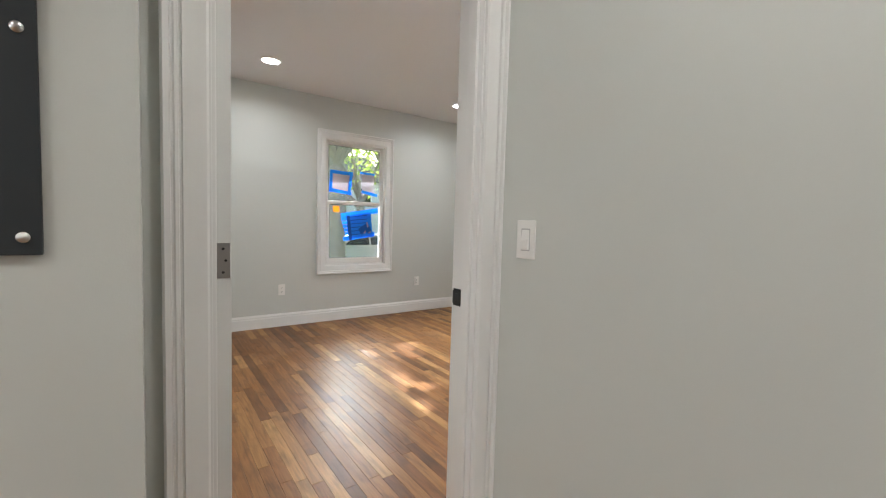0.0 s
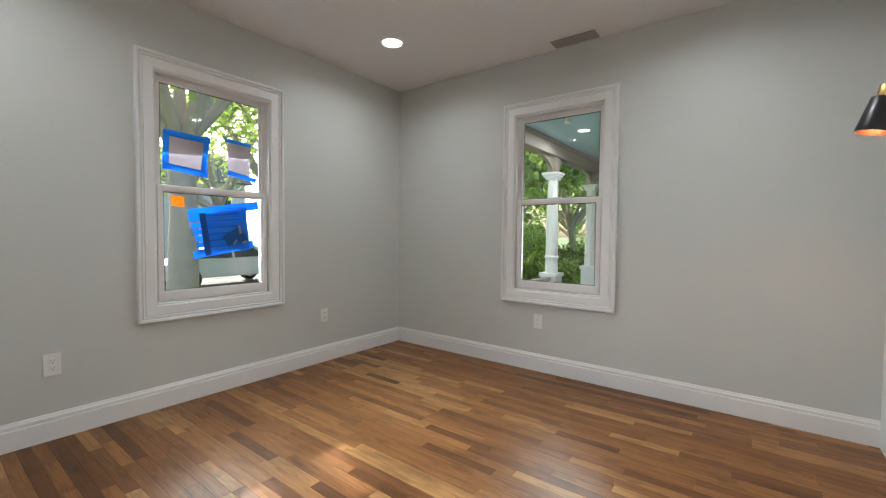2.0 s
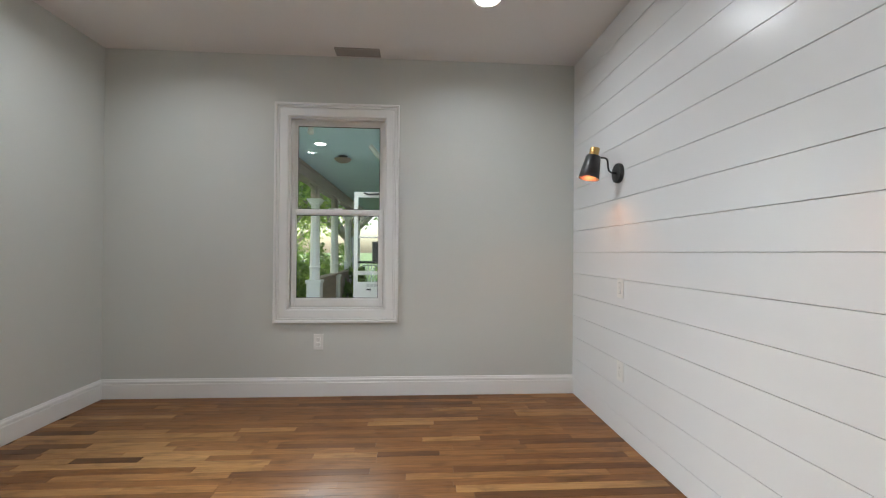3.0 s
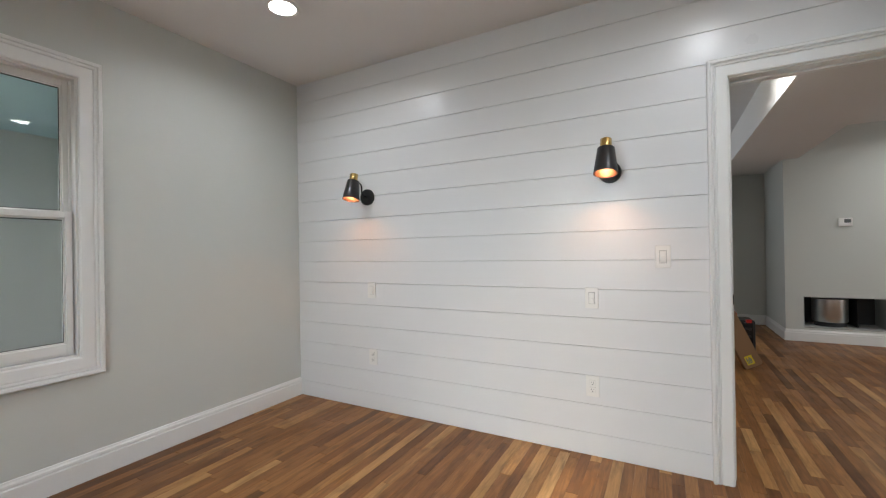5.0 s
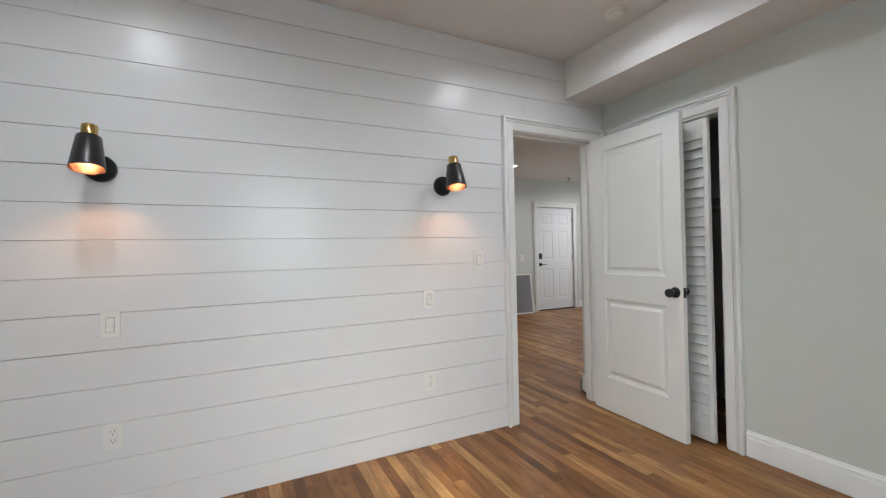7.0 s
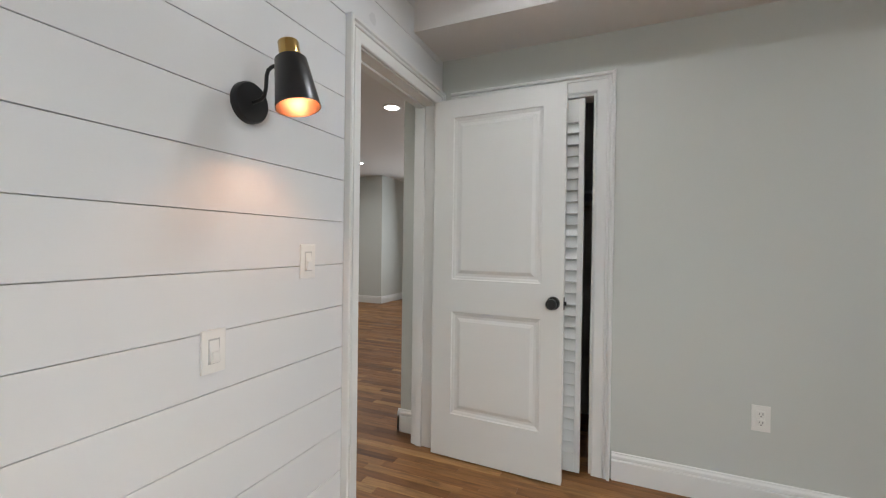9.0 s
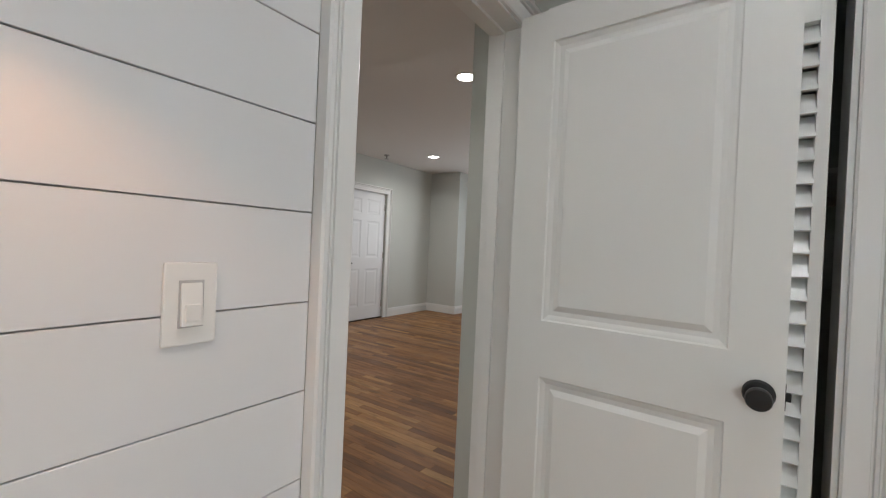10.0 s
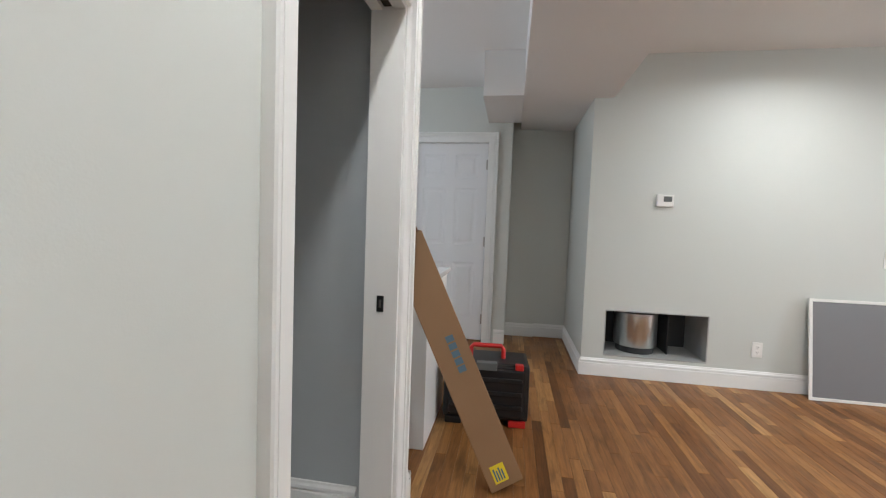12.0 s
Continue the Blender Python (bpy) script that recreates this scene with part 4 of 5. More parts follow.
part("lever", tube(bmesh.new(), [(wE - 0.075, 0.01, 0.894), (wE - 0.075, 0.048, 0.894), (wE - 0.085, 0.054, 0.894), (wE - 0.195, 0.052, 0.894)], 0.008, 12), MATTE_BLACK, rose, "black lever handle", True)
part("threshold", box(bmesh.new(), -0.004, wE + 0.004, -0.08, 0.028, -0.012, 0.004, 0.002), DARK_GAP, entry, "dark threshold under the door")
tr = thing("trim_entry", Matrix(), "white casing and jamb of the entry door", "door frame", kind="structure")
part("casing", casing(bmesh.new(), ENTRY[0], ENTRY[1], 0.0, ENTRY[3], put_living, closed=False), TRIM, tr)
# unseen slab, added to stop outside light at the entry door's gaps
structure("backing_entry", box(bmesh.new(), ENTRY[0] - 0.1, ENTRY[1] + 0.1, LIV_Y - 0.2, LIV_Y - 0.142, 0, 2.2), WALL, "unseen backing slab behind the entry door", "wall")
rear = six_panel("door_3", pose(D6[0] + 0.006, -3.485, 0.014), D6[1] - D6[0] - 0.012, "white six-panel inner door, shut", False)
tr = thing("trim_rear_door", Matrix(), "white casing of the inner panelled door", "door frame", kind="structure")
part("casing", casing(bmesh.new(), D6[0], D6[1], 0.0, D6[3], put_d6, closed=False), TRIM, tr)
# same here: an added, unseen slab closes the opening behind the leaf
structure("backing_rear_door", box(bmesh.new(), 0.60, 1.60, -4.05, -3.98, 0, 2.2), WALL, "unseen backing slab behind the inner door", "wall")

# ---------------------------------------------------------------- things in the living room
rec = thing("wall_recess", pose((NICHE[0] + NICHE[1]) / 2, LIV_Y, NICHE[2]), "open rectangular wall recess lined in sheet metal", "duct recess")
nw, nh, nd = (NICHE[1] - NICHE[0]) / 2, NICHE[3] - NICHE[2], 0.42
g = bmesh.new()
box(g, -nw, nw, -nd, 0.004, -0.004, 0.006)
box(g, -nw - 0.004, -nw + 0.004, -nd, 0.002, 0, nh)
box(g, nw - 0.004, nw + 0.004, -nd, 0.002, 0, nh)
box(g, -nw, nw, -nd, 0.002, nh - 0.004, nh + 0.004)
part("sheet_lining", g, SHEET, rec, "dull sheet metal lining")
# back and partition take one flat near-black, much darker than the lining
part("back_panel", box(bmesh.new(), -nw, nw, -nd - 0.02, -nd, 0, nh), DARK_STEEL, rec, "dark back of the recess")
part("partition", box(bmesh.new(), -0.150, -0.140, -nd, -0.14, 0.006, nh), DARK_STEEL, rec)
dr = bmesh.new()
lathe(dr, [(0, 0.06), (0.165, 0.06), (0.170, 0.066), (0.170, 0.34), (0, 0.34)], Matrix.Translation((0.09, -0.22, 0)), 40)
part("drum", dr, STEEL, rec, "shiny round metal drum", True)
part("drum_foot", cone(bm2 := bmesh.new(), Matrix.Translation((0.09, -0.22, 0.006)), 0.15, 0.15, 0.054, 32) and bm2, DARK_STEEL, rec, "", True)

th = thing("thermostat", facing(-0.712, LIV_Y, 1.440, (0, 1)), "small white wall thermostat with a grey display", "thermostat")
part("housing", box(bmesh.new(), -0.062, 0.062, 0, 0.024, -0.048, 0.048, 0.006), PLASTIC, th)
part("display", box(bmesh.new(), -0.045, 0.015, 0.0235, 0.0255, -0.008, 0.034, 0.001), GREY_PLASTIC, th, "grey display")
part("button", box(bmesh.new(), 0.028, 0.044, 0.0235, 0.0265, 0.004, 0.020, 0.002), PLASTIC, th)

scr = thing("window_screen", pose(-2.09, -2.628, 0.003, 6.5, 0, 0), "white-framed grey insect screen leaning on the wall", "window screen")
f = bmesh.new()
SW, SH = 0.345, 0.745
for q in ((-SW, -SW + 0.022, 0, SH), (SW - 0.022, SW, 0, SH), (-SW + 0.022, SW - 0.022, 0, 0.022), (-SW + 0.022, SW - 0.022, SH - 0.022, SH)):
    box(f, q[0], q[1], -0.012, 0, q[2], q[3], 0.002)
part("frame", f, PLASTIC, scr)
part("mesh", box(bmesh.new(), -SW + 0.02, SW - 0.02, -0.007, -0.005, 0.02, SH - 0.02), MESH_GREY, scr, "grey woven mesh")

sd = thing("sprinkler_head", pose(-3.2, -2.44, CEIL), "small pendant sprinkler head on the ceiling", "sprinkler")
part("escutcheon", lathe(bmesh.new(), [(0, 0), (0.045, 0), (0.043, -0.006), (0.016, -0.010)], None, 24), VENT_GREY, sd, "", True)
part("body", lathe(bmesh.new(), [(0.014, -0.008), (0.014, -0.034), (0.008, -0.040), (0.008, -0.056), (0, -0.056)], None, 16), NICKEL, sd, "", True)
part("deflector", lathe(bmesh.new(), [(0, -0.056), (0.030, -0.058), (0.030, -0.061), (0, -0.062)], None, 20), NICKEL, sd, "", True)

# long cardboard box leaning on the end of the bath wall
foot, top = Vector((0.440, -1.095, 0.0)), Vector((0.955, -0.985, 1.17))
axis = (top - foot).normalized()
side = Vector((-0.30, 1.0, 0)).normalized()
side = (side - axis * side.dot(axis)).normalized()
outw = axis.cross(side)
bm_frame = Matrix((side, outw, axis)).transposed().to_4x4()
lift = 0.5 * (0.155 * abs(outw.z) + 0.07 * abs(side.z))
card = thing("cardboard_box", Matrix.Translation(foot + Vector((0, 0, lift))) @ bm_frame, "long brown cardboard box leaning, torn open at top", "cardboard box")
part("carton", box(bmesh.new(), -0.035, 0.035, -0.078, 0.078, 0, 1.20, 0.004), CARD, card)
fl = bmesh.new()
box(fl, -0.034, 0.034, -0.078, -0.074, 1.20, 1.27, 0.001, Matrix.Translation((0, 0, 0)))
box(fl, 0.031, 0.035, -0.06, 0.06, 1.20, 1.255, 0.001, Matrix.Rotation(radians(3), 4, "Y"))
part("flap", fl, CARD_DARK, card, "torn cardboard flap")
part("opening", box(bmesh.new(), -0.029, 0.029, -0.070, 0.070, 1.190, 1.2035), CARD_DARK, card, "dark open end")
part("label", box(bmesh.new(), 0.0345, 0.0362, -0.045, 0.020, 0.03, 0.115), YELLOW, card, "yellow printed label")
for k in range(4):
    part("print_bar", box(bmesh.new(), 0.036, 0.0368, -0.036 + 0.012 * k, -0.029 + 0.012 * k, 0.04, 0.10 - 0.012 * (k % 2)), BLUE_INK, card)
part("tape_band", box(bmesh.new(), 0.0345, 0.0358, -0.0775, 0.0775, 0.66, 0.71), CARD, card, "strip of clear packing tape")
for k in range(5):
    part("print_bar", box(bmesh.new(), 0.0348, 0.0364, -0.005, 0.030, 0.56 + 0.036 * k, 0.588 + 0.036 * k), BLUE_INK, card, "blurred blue print")

knife = thing("utility_knife", card.matrix_world @ pose(0.0365, -0.052, 1.06), "small yellow utility knife tucked under the box flap", "knife")
part("grip", box(bmesh.new(), 0, 0.012, -0.010, 0.010, 0, 0.085, 0.004), YELLOW, knife)
part("blade_guard", box(bmesh.new(), 0.001, 0.010, -0.008, 0.008, 0.085, 0.118, 0.003), TOOL_BLACK, knife, "black blade guard")

# black and red tool case behind the box
case = thing("tool_case", pose(0.580, -1.80, 0.0, 0, 0, 3), "black tool case with red handle and latches", "tool case")
part("body", box(bmesh.new(), -0.255, 0.255, -0.16, 0.125, 0.035, 0.375, 0.022), TOOL_BLACK, case)
part("front_lid", box(bmesh.new(), -0.225, 0.225, 0.120, 0.150, 0.06, 0.355, 0.016), CLEAR_GREY, case, "smoked front lid")
for dz in (0.13, 0.21, 0.29):
    part("rib", box(bmesh.new(), -0.21, 0.21, 0.148, 0.158, dz - 0.012, dz + 0.012, 0.004), TOOL_BLACK, case)
part("handle", tube(bmesh.new(), [(-0.10, 0.0, 0.365), (-0.10, 0.0, 0.43), (-0.085, 0.0, 0.45), (0.085, 0.0, 0.45), (0.10, 0.0, 0.43), (0.10, 0.0, 0.365)], 0.014, 10), TOOL_RED, case, "red carrying handle", True)
for sx in (-0.19, 0.19):
    part("latch", box(bmesh.new(), sx - 0.024, sx + 0.024, 0.12, 0.162, 0.355, 0.388, 0.006), TOOL_RED, case, "red latch")
    part("foot", box(bmesh.new(), sx - 0.05, sx + 0.05, -0.12, 0.132, 0.0, 0.042, 0.008), TOOL_RED if sx < 0 else TOOL_BLACK, case)
part("top_clip", box(bmesh.new(), -0.06, 0.06, 0.11, 0.162, 0.345, 0.390, 0.006), GREY_PLASTIC, case, "grey clip")

cab = thing("base_cabinet", pose(1.16, -1.62, 0), "white kitchen base cabinet end", "cabinet")
part("body", box(bmesh.new(), -0.29, 0.29, -0.30, 0.30, 0.0, 0.88, 0.004), TRIM, cab)
part("worktop", box(bmesh.new(), -0.31, 0.31, -0.32, 0.32, 0.88, 0.91, 0.004), TILE, cab, "pale stone worktop")

# ---------------------------------------------------------------- porch beyond the east window
DECK, PORCH_TOP, PORCH_Y = -0.42, 2.76, 4.78

structure("porch_floor", box(bmesh.new(), XE + 0.165, 17.6, 0.6, 5.0, DECK - 0.15, DECK), PORCH_DECK, "grey painted porch deck", "porch floor")
structure("porch_ceiling", box(bmesh.new(), XE + 0.165, 17.6, 0.4, 5.1, PORCH_TOP, PORCH_TOP + 0.08), PORCH_BLUE, "pale blue painted porch ceiling", "porch ceiling")
pb = bmesh.new()
box(pb, XE + 0.17, 17.5, PORCH_Y - 0.12, PORCH_Y + 0.12, 2.50, PORCH_TOP - 0.002, 0.01)
box(pb, XE + 0.17, 17.5, PORCH_Y - 0.145, PORCH_Y + 0.145, 2.69, PORCH_TOP - 0.004, 0.01)
structure("porch_beam", pb, PORCH_BEAM, "brown-grey porch beam over the posts", "beam")
structure("wall_wing", box(bmesh.new(), 8.3, 17.6, 0.4, 3.07, DECK, PORCH_TOP - 0.004), SIDING, "grey sided wing wall along the porch", "wall")
structure("wall_porch_back", box(bmesh.new(), XE + 0.165, 8.3, 0.4, 0.5, DECK, PORCH_TOP - 0.004), SIDING, "grey siding behind the porch", "wall")


def porch_post(x, y, label):
    p = thing("porch_post", pose(x, y, DECK), label, "porch post", "porch posts")
    part("pedestal", box(bmesh.new(), -0.145, 0.145, -0.145, 0.145, 0, 0.80, 0.008), PORCH_WHITE, p)
    part("pedestal_cap", box(bmesh.new(), -0.17, 0.17, -0.17, 0.17, 0.80, 0.87, 0.014), PORCH_WHITE, p)
    sh = bmesh.new()
    cone(sh, Matrix.Translation((0, 0, 0.87)) @ Matrix.Rotation(radians(22.5), 4, "Z"), 0.112, 0.092, 1.67, 8)
    part("shaft", sh, PORCH_WHITE, p)
    part("collar", lathe(bmesh.new(), [(0.10, 1.12), (0.128, 1.13), (0.128, 1.16), (0.10, 1.18)], None, 20), PORCH_WHITE, p, "", True)
    cp = bmesh.new()
    for k, w in enumerate((0.108, 0.130, 0.155)):
        box(cp, -w, w, -w, w, 2.53 + 0.040 * k, 2.572 + 0.040 * k, 0.006)
    part("capital", cp, PORCH_WHITE, p)
    part("upper_post", box(bmesh.new(), -0.085, 0.085, -0.085, 0.085, 2.65, 2.92, 0.006), PORCH_BEAM, p, "brown upper post")
    for sx in (-1, 1):
        br = bmesh.new()
        arc = [(sx * (0.085 + 0.50 * (1 - math.cos(radians(9 * k)))), 2.60 + 0.28 * math.sin(radians(9 * k))) for k in range(11)]
        outline = arc + [(sx * 0.585, 2.918), (sx * 0.085, 2.918)]
        front = [br.verts.new((a, -0.03, h)) for a, h in outline]
        back = [br.verts.new((a, 0.03, h)) for a, h in outline]
        br.faces.new(front)
        br.faces.new(back[::-1])
        for k in range(len(front)):
            n2 = (k + 1) % len(front)
            br.faces.new((front[k], front[n2], back[n2], back[k]))
        bmesh.ops.remove_doubles(br, verts=br.verts, dist=1e-4)
        part("bracket", br, PORCH_BEAM, p, "curved brown spandrel bracket")
    return p


POSTS = [7.8 + 2.15 * k for k in range(5)]
first = porch_post(POSTS[0], PORCH_Y, "white turned porch post with curved brackets")
for px in [POSTS[0] - 2.15] + POSTS[1:]:
    copy_thing(first, pose(px, PORCH_Y, DECK))

# tall round column where the wing wall meets the porch
col = thing("porch_column", pose(7.1, 2.80, DECK) @ Matrix.Diagonal((1.15, 1.15, 1.17, 1)), "white porch column with stepped capital and pedestal", "porch column")
part("pedestal", box(bmesh.new(), -0.15, 0.15, -0.15, 0.15, 0, 0.68, 0.01), PORCH_WHITE, col)
part("pedestal_cap", box(bmesh.new(), -0.17, 0.17, -0.17, 0.17, 0.68, 0.75, 0.014), PORCH_WHITE, col)
part("shaft", lathe(bmesh.new(), [(0.125, 0.75), (0.125, 0.80), (0.10, 0.83), (0.095, 1.5), (0.085, 2.10), (0.10, 2.13)], None, 24), PORCH_WHITE, col, "", True)
cp = bmesh.new()
for k, w in enumerate((0.10, 0.125, 0.15, 0.17)):
    box(cp, -w, w, -w, w, 2.12 + 0.06 * k, 2.181 + 0.06 * k, 0.008)
part("capital", cp, PORCH_WHITE, col)
part("upper_block", box(bmesh.new(), -0.11, 0.11, -0.11, 0.11, 2.36, 2.715, 0.008), PORCH_WHITE, col)
part("brace", tube(bmesh.new(), [(0, 0.10, 2.40), (-0.03, 0.28, 2.54), (-0.05, 0.40, 2.68)], 0.035, 6), PORCH_WHITE, col, "white diagonal brace")

# low stone parapet between the posts
parapet = thing("porch_parapet", pose(POSTS[1] + 0.15, PORCH_Y, DECK), "low stone porch parapet with a pale coping", "parapet")
part("core", box(bmesh.new(), 0, 6.2, -0.06, 0.06, 0, 0.84), PORCH_STONE, parapet)
part("coping", box(bmesh.new(), 0, 6.2, -0.11, 0.11, 0.84, 0.90, 0.01), PORCH_STONE, parapet)
rng = random.Random(5)
stone_box = None
for row in range(5):
    x = 0.0
    while x < 5.8:
        w = rng.uniform(0.22, 0.42)
        st = bmesh.new() if stone_box is None else None
        if st:
            box(st, 0, 1, -0.085, 0.085, 0, 0.145, 0.0)
            stone_box = part("stone", st, PORCH_STONE, parapet)
            ob = stone_box
        else:
            ob = new("stone", stone_box.data)
            ob.parent = parapet
        ob.matrix_local = Matrix.Translation((x, rng.uniform(-0.006, 0.006), 0.012 + 0.162 * row)) @ Matrix.Diagonal((w - 0.014, 1, 1, 1))
        x += w
rail = thing("porch_rail", pose(POSTS[0] - 2.0, PORCH_Y, DECK), "brown handrail beside the first porch post", "railing")
part("top_rail", box(bmesh.new(), 0, 1.855, -0.05, 0.05, 0.74, 0.80, 0.01), PORCH_BEAM, rail)
for k in range(11):
    part("baluster", box(bmesh.new(), 0.08 + 0.165 * k, 0.12 + 0.165 * k, -0.02, 0.02, 0, 0.74, 0.004), PORCH_WHITE, rail)

# a white glazed storm door standing open off the wing's corner, a letter box on a shelf behind it
enddoor = thing("porch_storm_door", pose(8.32, 3.085, DECK), "white storm door with glass panes, standing open", "door")
f = bmesh.new()
for q in ((0, 0.075, 0, 2.60), (0.525, 0.60, 0, 2.60), (0.075, 0.525, 2.50, 2.60), (0.075, 0.525, 0, 0.95), (0.075, 0.525, 1.755, 1.785), (0.075, 0.525, 1.08, 1.15)):
    box(f, -0.02, 0.02, q[0], q[1], q[2], q[3], 0.004)
part("frame", f, PORCH_WHITE, enddoor)
for z0, z1 in ((0.95, 1.08), (1.15, 1.755), (1.785, 2.50)):
    pn = part("pane", box(bmesh.new(), -0.004, 0.004, 0.073, 0.527, z0 - 0.002, z1 + 0.002), GLASS, enddoor, "clear glass")
    pn.visible_shadow = False
part("closer", tube(bmesh.new(), [(-0.03, 0.10, 2.56), (-0.05, 0.16, 2.56), (-0.05, 0.34, 2.55), (-0.03, 0.42, 2.58)], 0.016, 8), DARK_STEEL, enddoor, "dark door closer", True)
for k in range(4):
    part("vent_slot", box(bmesh.new(), -0.024, -0.019, 0.10 + 0.07 * k, 0.15 + 0.07 * k, 0.86, 0.92), SIDING, enddoor, "pale grey slot")
part("latch", box(bmesh.new(), -0.05, -0.02, 0.28, 0.36, 0.80, 0.825, 0.004), DARK_STEEL, enddoor, "small dark latch")
mb = thing("letter_box", pose(8.75, 3.085, 0.86), "dark letter box on a dark wall shelf", "letter box")
part("box_body", box(bmesh.new(), -0.12, 0.12, 0.0, 0.30, 0.042, 0.42, 0.02), DARK_STEEL, mb)
part("side_box", box(bmesh.new(), -0.16, -0.122, 0.0, 0.10, 0.12, 0.30, 0.01), DARK_STEEL, mb)
part("shelf", box(bmesh.new(), -0.17, 0.17, -0.01, 0.56, 0.0, 0.04, 0.006), DARK_STEEL, mb)
end_rail = thing("porch_end_rail", pose(17.3, 3.1, DECK), "white railing across the end of the porch", "railing")
part("top_rail", box(bmesh.new(), -0.04, 0.04, 0, 1.6, 0.90, 0.97, 0.01), PORCH_WHITE, end_rail)
for k in range(12):
    part("baluster", box(bmesh.new(), -0.02, 0.02, 0.05 + 0.13 * k, 0.09 + 0.13 * k, 0, 0.90, 0.003), PORCH_WHITE, end_rail)

bowl = thing("porch_bowl_light", pose(8.0, 3.84, PORCH_TOP), "amber bowl ceiling light on the porch", "ceiling light")
part("canopy", lathe(bmesh.new(), [(0, 0), (0.08, 0), (0.07, -0.03), (0.02, -0.04)], None, 24), DARK_STEEL, bowl, "", True)
part("shade", lathe(bmesh.new(), [(0.15, -0.05), (0.15, -0.058), (0.12, -0.09), (0.07, -0.115), (0, -0.125)], None, 28), AMBER, bowl, "amber glass bowl", True)
pl = thing("porch_downlight", pose(7.17, 4.04, PORCH_TOP), "round white recessed porch light, lit", "ceiling light")
part("trim_ring", lathe(bmesh.new(), [(0.10, 0), (0.10, -0.005), (0.08, -0.010)], None, 28), PLASTIC, pl, "", True)
part("diffuser", lathe(bmesh.new(), [(0.082, -0.006), (0, -0.010)], None, 28), LAMP_GLOW, pl, "glowing white diffuser", True)
cam_box = thing("porch_floodlight", pose(6.24, 3.95, PORCH_TOP), "small white porch floodlight on the blue ceiling", "ceiling light")
part("mount", lathe(bmesh.new(), [(0, 0), (0.05, 0), (0.05, -0.02), (0.02, -0.03), (0, -0.03)], None, 20), PLASTIC, cam_box, "", True)
part("head", lathe(bmesh.new(), [(0, -0.03), (0.035, -0.035), (0.045, -0.10), (0.03, -0.12), (0, -0.12)], None, 20), PLASTIC, cam_box, "", True)

# ---------------------------------------------------------------- street side
GROUND = -0.75
structure("ground", box(bmesh.new(), -300, 300, 4.2, 400, GROUND - 0.3, GROUND), GRASS, "green lawn and verge to the horizon", "ground")
structure("ground_porch_side", box(bmesh.new(), 13.4, 300, -200, 4.2, GROUND - 0.3, GROUND), GRASS, "green side lawn beyond the porch", "ground")
structure("pavement", box(bmesh.new(), -60, 60, 12.0, 13.6, GROUND, GROUND + 0.03), CONCRETE, "pale concrete pavement", "pavement")
structure("road", box(bmesh.new(), -80, 80, 15.6, 23.0, GROUND, GROUND + 0.012), ASPHALT, "grey asphalt street", "road")
structure("kerb", box(bmesh.new(), -80, 80, 15.4, 15.6, GROUND, GROUND + 0.12, 0.02), CONCRETE, "concrete kerb along the street", "kerb")


def tree(x, y, height, spread, seed, leaves, label, trunk_r=0.3):
    """A tapered trunk with limbs and a crown of many small leaves."""
    r = random.Random(seed)
    t = thing("tree", pose(x, y, GROUND), label, "tree", "street trees")
    bm = bmesh.new()
    fork = height * 0.34
    tube(bm, [(0, 0, -0.1), (0.02, 0.03, 0.4), (0.05, -0.04, fork * 0.6), (0.0, 0.05, fork)], [trunk_r * 1.3, trunk_r, trunk_r * 0.85, trunk_r * 0.75], 12)
    tips = []
    for k in range(9):
        a = k * math.tau / 9 + r.uniform(-0.3, 0.3)
        out, up = spread * r.uniform(0.45, 0.95), height * r.uniform(0.5, 0.95)
        p0 = Vector((0, 0.05, fork * r.uniform(0.75, 1.0)))
        p3 = Vector((math.cos(a) * out, math.sin(a) * out, up))
        p1 = p0.lerp(p3, 0.35) + Vector((0, 0, 0.25 * r.random()))
        p2 = p0.lerp(p3, 0.7) + Vector((r.uniform(-0.3, 0.3), r.uniform(-0.3, 0.3), 0.3))
        tube(bm, [p0, p1, p2, p3], [trunk_r * 0.5, trunk_r * 0.33, trunk_r * 0.18, 0.03], 7)
        tips += [p2, p3, p1.lerp(p3, 0.8)]
        for _ in range(3):
            q = p1.lerp(p3, r.uniform(0.3, 0.9))
            e = q + Vector((r.uniform(-1, 1), r.uniform(-1, 1), r.uniform(-0.3, 0.8))) * spread * 0.35
            tube(bm, [q, q.lerp(e, 0.5) + Vector((0, 0, 0.1)), e], [0.05, 0.035, 0.015], 5)
            tips.append(e)
    part("trunk", bm, BARK, t, "grey-brown bark", True)
    verts, faces = [], []
    for i in range(leaves):
        c = r.choice(tips) + Vector((r.gauss(0, 1), r.gauss(0, 1), r.gauss(0, 0.8))) * spread * 0.17
        s = r.uniform(0.06, 0.14)
        n1 = Vector((r.uniform(-1, 1), r.uniform(-1, 1), r.uniform(-1, 1))).normalized()
        n2 = n1.orthogonal().normalized()
        n3 = n1.cross(n2)
        b = len(verts)
        verts += [c + n2 * s, c + n3 * s * 0.55, c - n2 * s, c - n3 * s * 0.55]
        faces.append((b, b + 1, b + 2, b + 3))
    me = bpy.data.meshes.new("crown")
    me.from_pydata(verts, [], faces)
    me.materials.append(LEAF)
    cr = new("crown", me)
    cr.parent = t
    return t


